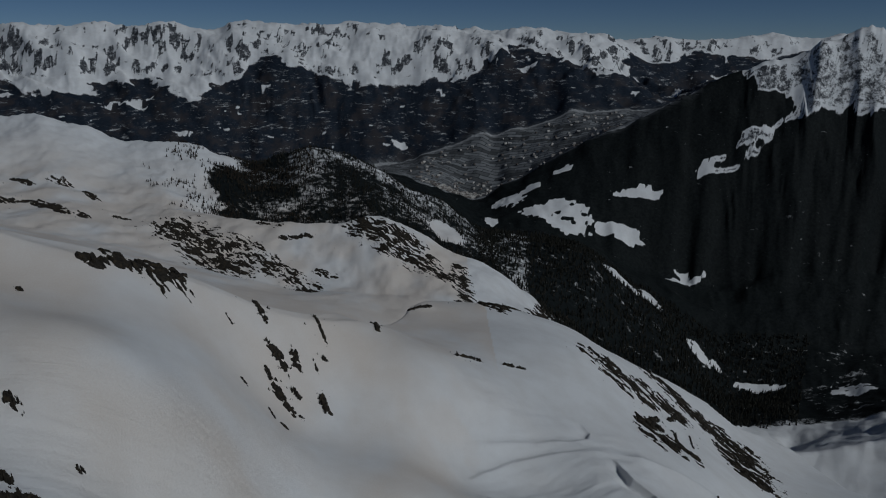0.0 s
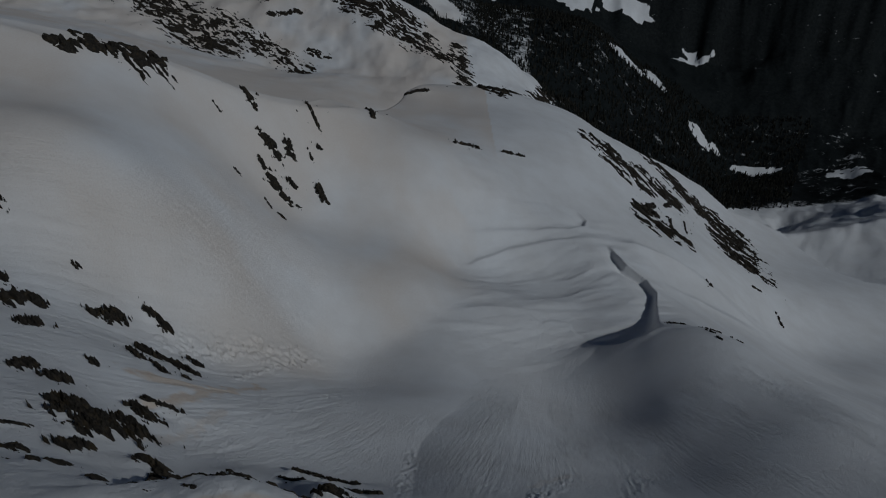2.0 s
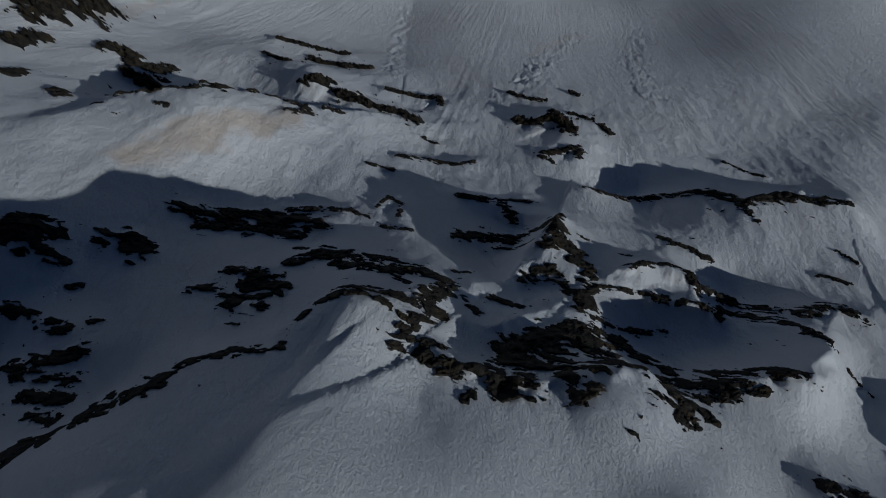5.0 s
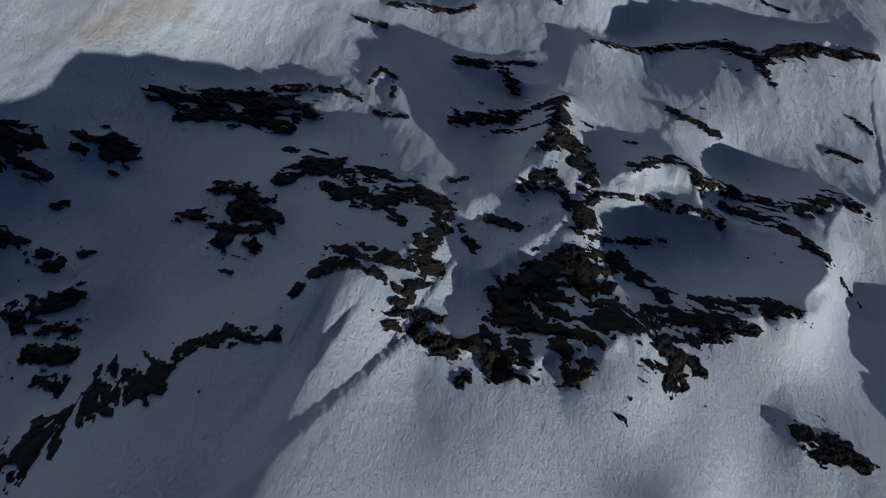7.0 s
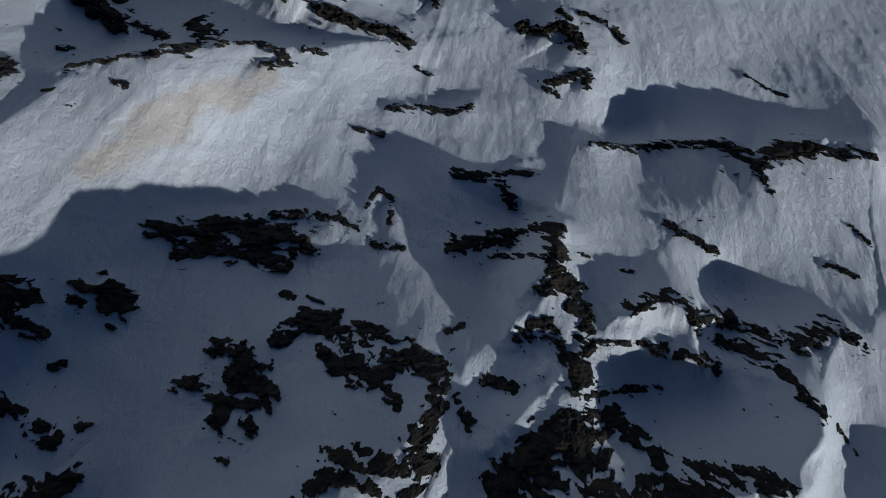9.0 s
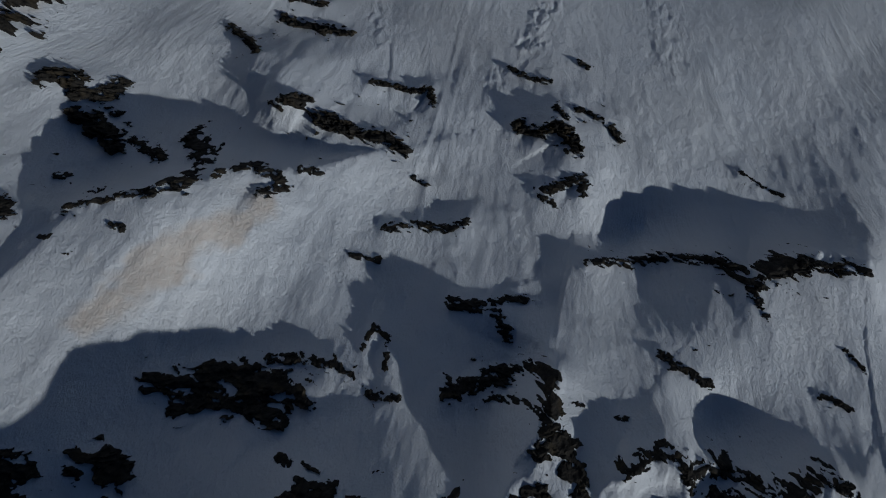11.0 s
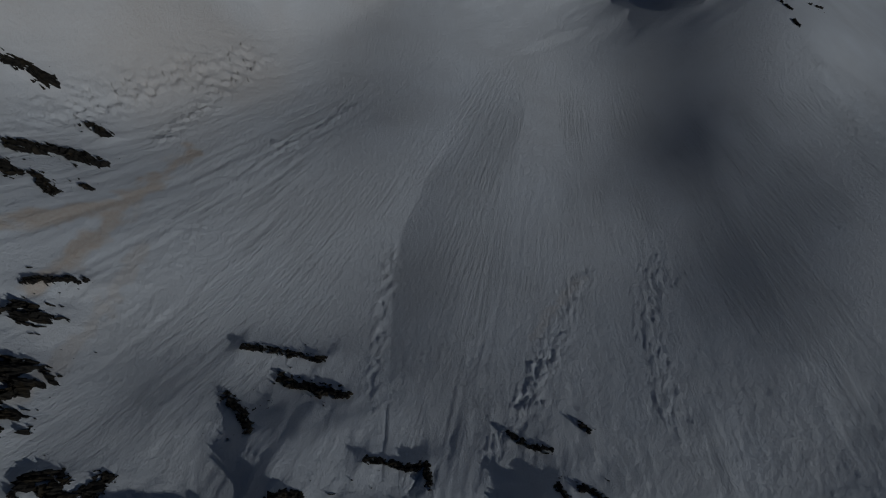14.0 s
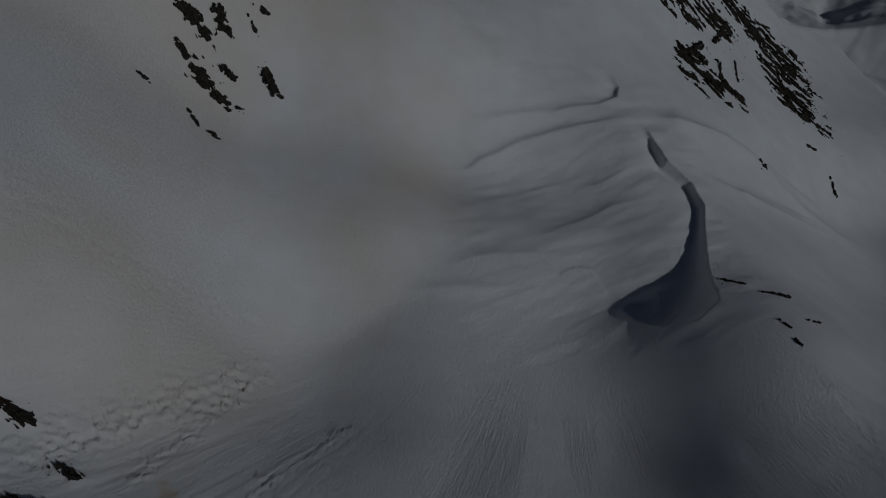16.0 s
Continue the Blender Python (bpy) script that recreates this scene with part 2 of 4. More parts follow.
DIPS = [
    (-0.45, 0.58, 0.09, -3.7), (-0.11, 0.58, 0.09, 12.2), (-0.85, 0.65, 0.09, -6.9), (0.57, 0.71, 0.09, -2.4), (-0.27, -0.06, 0.065, 7.6),
    (0.22, -0.06, 0.065, 6.1), (-0.31, 0.04, 0.065, -5.9), (-0.02, 0.04, 0.065, -3.6), (0.17, 0.04, 0.065, 6.8), (0.37, 0.09, 0.065, 3.9),
    (-0.17, 0.13, 0.065, -3.7), (-0.07, 0.13, 0.065, 5.8), (0.22, 0.13, 0.065, -5.4), (0.42, 0.13, 0.065, 5.1), (-0.12, 0.23, 0.065, -2.5),
    (0.27, 0.23, 0.065, 4.1), (0.37, 0.23, 0.065, -3.4), (-0.31, 0.43, 0.065, 3.6), (0.27, 0.43, 0.065, -6.3), (0.03, 0.62, 0.065, 3.3),
    (-0.17, 0.67, 0.065, 14.2), (-0.46, 0.72, 0.065, 4.3), (-0.27, 0.72, 0.065, 7.9), (-0.07, 0.72, 0.065, 6.0), (0.76, 0.82, 0.065, -4.5),
]


# lines across the land, from the bowl's rim to the last range: (bearing slope, distance, height)
RIM = [
    (-0.753, 400), (-0.636, 418), (-0.519, 440), (-0.400, 460), (-0.288, 490), (-0.189, 540), (-0.080, 690), (-0.050, 790), (0.013, 840), (0.088, 840), (0.181, 830),
    (0.225, 800), (0.278, 850), (0.341, 930), (0.405, 940), (0.453, 905), (0.500, 920), (0.547, 910), (0.597, 850), (0.647, 790), (0.708, 760),
]
BEHIND_RIM = [
    (-0.758, 540, 158), (-0.641, 570, 136), (-0.507, 600, 102), (-0.380, 640, 57), (-0.279, 680, 11), (-0.156, 760, -33), (-0.080, 930, -121), (-0.042, 960, -139), (0.014, 980, -143), (0.099, 1000, -159), (0.186, 1040, -205), (0.266, 1100, -286), (0.367, 1150, -375), (0.462, 1170, -457), (0.556, 1150, -480), (0.714, 1060, -457), (0.854, 1000, -425),
]
BACK_BOWL = [
    (-0.752, 1200, 19), (-0.633, 1200, 5), (-0.476, 1200, -36), (-0.373, 1200, -77), (-0.273, 1200, -108), (-0.153, 1200, -129), (-0.078, 1200, -133), (-0.020, 1200, -129), (0.038, 1200, -140), (0.097, 1200, -172), (0.149, 1200, -204), (0.228, 1200, -271), (0.364, 1200, -363), (0.458, 1200, -434), (0.548, 1200, -446), (0.619, 1200, -446), (0.693, 1200, -410), (0.825, 1200, -398),
]
ROCKY_RIDGE = [
    (-0.743, 1450, 26), (-0.626, 1450, 5), (-0.548, 1450, -9), (-0.458, 1450, -43), (-0.390, 1450, -46), (-0.354, 1450, -55), (-0.310, 1450, -51), (-0.246, 1450, -60), (-0.181, 1450, -68), (-0.149, 1450, -68), (-0.116, 1450, -52), (-0.092, 1450, -45), (-0.068, 1450, -57), (-0.028, 1450, -87), (0.005, 1450, -118), (0.038, 1450, -138), (0.054, 1450, -147), (0.087, 1450, -178), (0.113, 1450, -212), (0.147, 1450, -255), (0.182, 1450, -293), (0.271, 1450, -390), (0.362, 1450, -473), (0.455, 1450, -544), (0.548, 1450, -602), (0.615, 1450, -561), (0.689, 1450, -529), (0.821, 1450, -515),
]
BEHIND_ROCKY_RIDGE = [
    (-0.740, 1600, 23), (-0.622, 1600, 10), (-0.544, 1600, -5), (-0.455, 1600, -35), (-0.388, 1600, -48), (-0.354, 1600, -78), (-0.310, 1600, -97), (-0.246, 1600, -114), (-0.182, 1600, -124), (-0.149, 1600, -124), (-0.093, 1600, -121), (-0.028, 1600, -161), (0.005, 1600, -182), (0.054, 1600, -216), (0.113, 1600, -272), (0.182, 1600, -344), (0.270, 1600, -447), (0.360, 1600, -522), (0.454, 1600, -615), (0.543, 1600, -631), (0.613, 1600, -623), (0.687, 1600, -592), (0.819, 1600, -584),
]
WOODED_CREST = [
    (-0.722, 2000, 122), (-0.608, 2000, 102), (-0.561, 2000, 113), (-0.524, 2000, 92), (-0.457, 2000, 44), (-0.403, 2000, 25), (-0.379, 2000, 33), (-0.340, 2000, 23), (-0.302, 2000, -2), (-0.279, 2000, -22), (-0.256, 2000, -30), (-0.223, 2000, -2), (-0.176, 2000, 16), (-0.153, 2000, 5), (-0.106, 2000, -30), (-0.067, 2000, -75), (-0.019, 2000, -127), (0.013, 2000, -163), (0.037, 2000, -201), (0.070, 2000, -243), (0.135, 2000, -252), (0.210, 2000, -298), (0.245, 2000, -363), (0.271, 2000, -419), (0.324, 2000, -490), (0.354, 2000, -582), (0.421, 2000, -728), (0.449, 2000, -757), (0.534, 2000, -728), (0.603, 2000, -728), (0.678, 2000, -709), (0.807, 2000, -690),
]
SIDE_VALLEY = [
    (-0.730, 2250, 17), (-0.566, 2250, 17), (-0.406, 2250, -72), (-0.281, 2250, -108), (-0.177, 2250, -90), (-0.106, 2250, -108), (-0.019, 2250, -208), (0.037, 2250, -277), (0.070, 2250, -304), (0.135, 2250, -307), (0.209, 2250, -359), (0.244, 2250, -427), (0.287, 2250, -476), (0.323, 2250, -545), (0.349, 2250, -585), (0.413, 2250, -688), (0.474, 2250, -708), (0.567, 2250, -708), (0.668, 2250, -708), (0.797, 2250, -708),
]
SLOPE_FOOT = [
    (-0.738, 2600, -130), (-0.408, 2600, -171), (-0.282, 2600, -192), (-0.178, 2600, -182), (-0.075, 2600, -182), (-0.011, 2600, -245), (0.037, 2600, -345), (0.070, 2600, -389), (0.135, 2600, -385), (0.209, 2600, -450), (0.286, 2600, -558), (0.345, 2600, -589), (0.395, 2600, -612), (0.459, 2600, -562), (0.548, 2600, -517), (0.648, 2600, -562), (0.775, 2600, -585),
]
RIGHT_SPUR = [
    (-0.740, 3100, -237), (-0.281, 3100, -267), (-0.075, 3100, -262), (-0.011, 3100, -324), (0.049, 3100, -378), (0.069, 3100, -337), (0.116, 3100, -262), (0.170, 3100, -163), (0.216, 3100, -91), (0.276, 3100, -14), (0.321, 3100, 57), (0.394, 3100, 173), (0.438, 3100, 210), (0.482, 3100, 242), (0.510, 3100, 291), (0.539, 3100, 309), (0.563, 3100, 354), (0.590, 3100, 327), (0.703, 3100, 338),
]
VALLEY_FLOOR = [
    (-0.738, 3250, -237), (-0.281, 3250, -276), (-0.075, 3250, -276), (-0.011, 3250, -315), (0.049, 3250, -381), (0.069, 3250, -357), (0.116, 3250, -274), (0.170, 3250, -170), (0.216, 3250, -99), (0.276, 3250, -24), (0.322, 3250, 16), (0.396, 3250, 114), (0.485, 3250, 162), (0.595, 3250, 234), (0.708, 3250, 258),
]
FAR_SLOPE_FOOT = [
    (-0.728, 3700, -123), (-0.611, 3700, -123), (-0.495, 3700, -152), (-0.380, 3700, -239), (-0.264, 3700, -297), (-0.177, 3700, -318), (-0.074, 3700, -326), (-0.019, 3700, -247), (0.052, 3700, -166), (0.137, 3700, -95), (0.183, 3700, -52), (0.276, 3700, -41), (0.321, 3700, -13), (0.396, 3700, 88), (0.486, 3700, 116), (0.596, 3700, 198), (0.710, 3700, 225),
]
SNOW_SHOULDER = [
    (-0.713, 4200, 122), (-0.598, 4200, 122), (-0.521, 4200, 147), (-0.446, 4200, 115), (-0.409, 4200, 59), (-0.369, 4200, 137), (-0.292, 4200, 159), (-0.216, 4200, 159), (-0.140, 4200, 137), (-0.064, 4200, 184), (0.012, 4200, 178), (0.088, 4200, 215), (0.164, 4200, 215), (0.209, 4200, 230), (0.241, 4200, 159), (0.281, 4200, 43), (0.321, 4200, -29), (0.395, 4200, 90), (0.597, 4200, 153), (0.711, 4200, 184),
]
FAR_CREST = [
    (-0.701, 4550, 372), (-0.588, 4550, 379), (-0.543, 4550, 389), (-0.490, 4550, 405), (-0.451, 4550, 434), (-0.423, 4550, 389), (-0.370, 4550, 398), (-0.341, 4550, 366), (-0.307, 4550, 353), (-0.258, 4550, 405), (-0.213, 4550, 389), (-0.145, 4550, 389), (-0.108, 4550, 402), (-0.063, 4550, 372), (0.005, 4550, 366), (0.065, 4550, 363), (0.125, 4550, 366), (0.193, 4550, 340), (0.227, 4550, 300), (0.247, 4550, 224), (0.271, 4550, 140), (0.320, 4550, -12), (0.396, 4550, 39), (0.598, 4550, 107), (0.713, 4550, 140),
]
LAST_RANGE = [
    (-0.703, 4850, 321), (-0.591, 4850, 307), (-0.214, 4850, 300), (0.163, 4850, 272), (0.208, 4850, 286), (0.276, 4850, 307), (0.351, 4850, 300), (0.426, 4850, 311), (0.502, 4850, 318), (0.590, 4850, 321), (0.705, 4850, 321),
]

EYE_X, EYE_Y = -1.55, -64.6
LAYERS = [BEHIND_RIM, BACK_BOWL, ROCKY_RIDGE, BEHIND_ROCKY_RIDGE, WOODED_CREST, SIDE_VALLEY, SLOPE_FOOT, RIGHT_SPUR,
          VALLEY_FLOOR, FAR_SLOPE_FOOT, SNOW_SHOULDER, FAR_CREST, LAST_RANGE]


# the bowl's floor and banks: (x, y, height), each 62 m wide
BOWL_FLOOR = [
    (70, 258, -9.0),
    (15, 388, -33.8), (51, 414, -1.0), (95, 430, 17.4), (122, 474, -5.4), (133, 437, 3.3), (153, 368, 13.0),
    (79, 374, -51.2), (93, 385, 9.0), (91, 290, 7.9), (-102, 344, 5.1), (-130, 355, -22.5), (-91, 437, -24.4),
    (-68, 233, -24.9), (-64, 234, 8.0), (204, 573, -6.3), (229, 453, 9.6), (155, 288, 15.0), (-13, 144, -12.1),
    (47, 148, -2.6), (78, 148, -9.1), (69, 454, -16.8), (-178, 406, -1.5), (-139, 426, 12.0), (-103, 472, 11.5),
    (150, 600, 2.1), (250, 612, 2.0), (-122, 185, 2.9), (-102, 172, 4.5), (-108, 160, -2.4), (-145, 146, -1.6),
    (-45, 102, 1.7), (0, 100, 4.2), (80, 90, 2.4), (130, 110, 1.9), (160, 290, -13.6), (146, 257, -3.5),
    (200, 400, -8.6), (-20, 180, 8.2), (30, 180, 5.4), (-200, 300, -2.7), (-150, 330, 13.5),
]

# the broad forms summed once over a fine net of u and v
NET_U, NET_V = np.linspace(-0.9, 0.9, 901), np.linspace(-0.50, 2.70, 1601)
NET = (BASE[0] + BASE[1] * NET_U[:, None] + (BASE[2] * NET_V + BASE[3] * NET_V ** 2 + BASE[4] * NET_V ** 3)[None]
       + BASE[5] * NET_U[:, None] ** 2 + BASE[6] * NET_U[:, None] * NET_V[None] + BASE[7] * NET_U[:, None] ** 2 * NET_V[None])
for forms in (BROAD_FORMS, SPURS, HOLLOWS, SHOULDERS, KNOLLS, DIPS):
    for fu, fv, r, h in forms:
        NET += h * np.outer(np.exp(-((NET_U - fu) / r) ** 2), np.exp(-((NET_V - fv) / r) ** 2))


def near_ground(x, y):
    y = np.maximum(y, -58.0)
    i = (np.clip(x / (y + 120), -0.9, 0.9) + 0.9) / 0.002
    j = (np.clip(np.log((y + 120) / 100), -0.5, 2.7) + 0.5) / 0.002
    a, c = np.minimum(i.astype(int), 899), np.minimum(j.astype(int), 1599)
    f, g = i - a, j - c
    return (NET[a, c] * (1 - f) + NET[a + 1, c] * f) * (1 - g) + (NET[a, c + 1] * (1 - f) + NET[a + 1, c + 1] * f) * g


FACE_BANDS_UPPER = [
    ([(-8.2, -7.2), (-9.3, -11.3), (-10.6, -15.7), (-11.2, -19.2)], 0, 2.6),
    ([(-261.5, 343.6), (-213.3, 355.4), (-173.5, 392.2), (-136.4, 424.3)], 0, 4),
    ([(-136.4, 424.3), (-85.7, 477.7), (-49.2, 536.9)], 0, 4),
]
FACE_BANDS_TOWER = [
    ([(163.9, 468.2), (204.5, 466.9), (236.6, 453.0), (263.6, 437.3), (308.3, 432.5)], 0, 3),
    ([(205.4, 419.3), (245.7, 422.5), (289.5, 430.6)], 0, 2),
    ([(29.6, 34.0), (38.7, 33.9), (46.6, 35.2), (56.1, 34.1)], 0.8, 3.4),
    ([(56.1, 34.1), (59.6, 29.8), (67.1, 33.2), (72.2, 34.1)], 1.6, 3.4),
    ([(72.2, 34.1), (78.9, 32.5), (83.7, 32.1)], 1.2, 2.5),
    ([(58.9, 29.3), (59.8, 24.8)], 0.8, 0),
    ([(3.7, 27.5), (8.5, 27.0), (11.7, 25.7), (13.5, 21.8)], 0.9, 1),
    ([(-10.5, 21.3), (-8.9, 24.3), (-6.6, 22.6), (-6.7, 18.4)], 0.4, 0.8),
    ([(-40.3, 17.6), (-37.1, 17.5), (-32.9, 18.1), (-28.9, 18.7)], 1.3, 1.5),
    ([(-32.7, 17.6), (-28.3, 16.6), (-23.9, 16.7), (-18.5, 15.9)], 1.8, 1.5),
]
FACE_BANDS_MIDDLE = [
    ([(-35.9, 14.4), (-31.8, 14.6), (-26.8, 14.1), (-21.4, 12.7)], 1.2, 1),
    ([(-24.9, 19.8), (-19.5, 20.0), (-14.1, 19.1), (-11.4, 17.7)], 0.6, 1),
    ([(3.0, 14.6), (7.3, 15.9), (11.7, 16.3)], 1.2, 1.5),
    ([(8.1, 15.5), (15.4, 17.9), (18.6, 17.5)], 0.6, 1.5),
    ([(8.8, 13.5), (16.1, 13.5)], 0.4, 0),
    ([(18.2, 17.5), (17.9, 12.9), (15.4, 8.7)], 1.3, 4),
    ([(17.5, 11.0), (19.2, 8.8), (20.0, 5.1), (18.5, -1.4)], 1.5, 3),
    ([(12.0, 3.4), (14.7, 4.2), (17.0, 1.6), (18.5, -1.4)], 1.2, 1.5),
    ([(-9.0, 15.3), (-4.4, 14.7)], 0.5, 0),
    ([(-18.7, 4.1), (-16.0, 6.1), (-11.2, 4.7), (-6.9, 3.4)], 1.3, 3),
    ([(-12.6, 4.3), (-7.9, 1.9), (-2.8, 1.6), (1.0, -0.4)], 1.8, 3.5),
]
FACE_BANDS_LEDGES = [
    ([(-8.9, 0.6), (-5.7, 0.3), (-3.8, -1.9)], 0.7, 0.8),
    ([(-26.7, 2.6), (-23.9, 2.4), (-20.9, 0.2)], 0.9, 1),
    ([(-23.0, 0.3), (-18.8, -1.8), (-20.1, -4.2), (-24.2, -3.9)], 1.5, 1),
    ([(-30.1, -1.1), (-26.1, -1.0)], 0.6, 0.8),
    ([(-45.9, 8.8), (-43.9, 9.7), (-40.3, 6.9)], 1.6, 1),
    ([(-55.2, 8.4), (-53.0, 7.0)], 2.2, 1),
    ([(-50.5, 4.9), (-48.6, 4.0)], 0.9, 0.6),
    ([(-52.9, -3.2), (-47.6, -4.8), (-42.3, -6.7)], 0.9, 1.4),
    ([(-39.9, -5.5), (-39.3, -5.2)], 0.6, 0.5),
    ([(-45.1, -11.8), (-41.0, -11.2), (-38.7, -9.5)], 1.3, 1.5),
    ([(-39.6, -13.2), (-37.5, -13.8)], 1, 0.8),
    ([(-40.3, -15.1), (-36.3, -15.6)], 0.8, 0.8),
    ([(-22.5, -15.6), (-21.6, -13.6), (-18.2, -12.2), (-13.7, -12.3)], 0.6, 2.2),
]
CREST_BANDS = [
    ([(-34.7, -21.6), (-30.8, -20.1), (-30.5, -18.7), (-30.2, -16.8)], 1.4, 2),
    ([(-29.3, -17.9), (-22.6, -15.4)], 1, 1.5),
    ([(-37.5, -17.5), (-35.0, -17.9)], 0.6, 0.5),
    ([(-10.1, -5.4), (-7.2, -5.0), (-4.5, -5.7), (-0.3, -6.7)], 0.7, 1),
    ([(-13.5, -9.4), (-11.5, -7.4), (-9.5, -6.2), (-6.4, -6.4), (-3.4, -8.6)], 0.4, 2.6),
    ([(0.6, -1.0), (0.3, -3.1), (-1.2, -4.2)], 0.9, 1.5),
    ([(-2.0, -5.8), (-0.0, -6.7), (-2.2, -8.2), (-3.6, -11.3)], 0.9, 1),
    ([(-1.4, -11.3), (0.7, -13.8), (3.9, -13.8)], 1, 2),
    ([(5.0, -13.2), (5.3, -15.5), (7.7, -13.6), (8.3, -15.4)], 0.9, 1.5),
    ([(11.7, -13.0), (12.1, -15.8), (14.5, -13.0), (17.4, -11.4)], 1, 1.5),
]
CREST_LEDGES = [
    ([(6.7, -10.5), (10.6, -8.1), (14.9, -6.8), (19.6, -6.7)], 1.6, 1.8),
    ([(8.0, -11.8), (12.5, -10.5), (16.2, -10.6), (19.3, -11.3)], 1.8, 1.5),
    ([(18.7, -11.5), (20.7, -13.5), (23.9, -15.1), (26.3, -16.6)], 1.6, 1.8),
    ([(16.1, -5.3), (22.7, -6.3), (27.0, -10.2)], 1, 1.2),
    ([(22.0, -12.4), (28.4, -12.4), (32.3, -13.2)], 0.9, 0.8),
    ([(21.7, -17.2), (23.9, -18.0)], 0.7, 0.5),
    ([(26.9, 6.4), (30.3, 7.3), (34.0, 8.2), (36.0, 6.5)], 0.7, 1.8),
    ([(35.8, 6.0), (37.1, 3.3)], 0.7, 1),
    ([(36.5, 4.9), (45.0, 4.1), (48.5, 1.8), (52.6, 1.0)], 1, 1.6),
    ([(52.6, 1.0), (59.8, 3.3), (63.1, 0.3)], 1.1, 1.6),
    ([(41.0, 1.3), (47.7, -0.7), (47.6, -3.7), (48.9, -5.8)], 1, 1.4),
]
EAST_LEDGES = [
    ([(29.5, 1.2), (34.1, 0.2), (38.2, -0.9)], 0.8, 2),
    ([(39.2, 18.9), (42.2, 16.7), (46.4, 13.8)], 0.9, 1),
    ([(30.1, -11.2), (35.5, -11.2), (39.8, -11.7)], 0.8, 2.2),
    ([(27.2, -14.4), (32.1, -14.1), (34.5, -13.7)], 0.6, 0.5),
    ([(36.6, -23.6), (39.9, -24.7), (42.2, -26.1)], 1, 2),
    ([(53.4, -8.7), (55.4, -12.0)], 0.4, 0.5),
    ([(66.1, 11.9), (70.2, 10.0)], 0.6, 0.8),
    ([(74.0, 18.6), (76.0, 15.3)], 0.5, 0.6),
    ([(1.9, -16.2), (2.7, -16.0)], 0.4, 0),
    ([(1.8, 4.0), (4.0, 4.5)], 0.3, 0.8),
    ([(-20.2, 8.6), (-18.5, 8.2)], 0.4, 0),
    ([(-46.3, 0.2), (-45.2, 0.6)], 0.5, 0),
    ([(18.9, -3.4), (29.9, -4.0)], 0.4, 0.5),
    ([(20.1, 2.3), (28.4, 2.0)], 0.4, 0.5),
]
LOWER_HEADS = [
    ([(2.8, -2.5), (4.2, -4.7)], 0.5, 0),
    ([(6.2, -1.3), (10.0, -2.0)], 0.5, 0),
    ([(27.9, 11.5), (30.0, 11.1)], 0.3, 0),
    ([(-31.3, 67.1), (-25.9, 67.2), (-22.6, 63.5), (-18.4, 62.0)], 1.1, 2.6),
    ([(-18.4, 62.0), (-13.8, 60.5), (-9.2, 59.3), (-6.1, 56.9)], 1.1, 3.2),
    ([(-13.6, 74.9), (-9.0, 74.4), (-3.7, 72.9), (-0.4, 74.0), (0.3, 69.3)], 0.5, 2.2),
    ([(19.5, 63.9), (24.4, 62.5), (28.2, 63.7)], 0.9, 1.5),
    ([(27.7, 64.4), (30.4, 61.8), (31.3, 58.0)], 1.2, 4.2),
    ([(23.7, 48.6), (27.6, 50.0), (30.6, 51.4)], 1, 2),
    ([(30.6, 51.4), (32.5, 51.3), (31.2, 48.0)], 1, 3.2),
    ([(22.4, 47.5), (25.1, 45.8)], 0.6, 0),
    ([(19.2, 80.9), (23.9, 77.8), (28.7, 77.0)], 0.45, 0.4),
]
LOWER_RIBS = [
    ([(37.3, 83.4), (38.7, 81.5)], 0.5, 0.3),
    ([(33.6, 69.4), (36.8, 68.0), (39.6, 65.9)], 0.45, 0.4),
    ([(41.5, 64.0), (42.9, 61.1)], 0.6, 0.5),
    ([(28.8, 69.4), (30.7, 66.2)], 0.5, 1.4),
    ([(-3.3, 51.1), (-1.0, 49.6)], 0.6, 1.8),
    ([(-47.8, 103.2), (-40.2, 102.3), (-27.6, 100.1)], 0.6, 3.2),
    ([(-37.1, 94.6), (-30.3, 92.1), (-20.7, 90.3)], 0.9, 1.2),
    ([(-47.9, 89.7), (-42.9, 85.6), (-39.3, 81.2)], 0.6, 1),
    ([(-74.1, 70.2), (-71.2, 69.8)], 1.8, 3),
    ([(-69.4, 66.8), (-65.7, 67.7), (-64.4, 71.1)], 0.9, 1),
    ([(-67.1, 62.2), (-64.6, 61.6), (-60.2, 56.6)], 1.5, 1.5),
    ([(-57.7, 57.7), (-49.3, 53.4)], 0.9, 0.8),
    ([(-47.0, 59.4), (-41.5, 53.4), (-41.1, 48.7)], 1.6, 2),
]
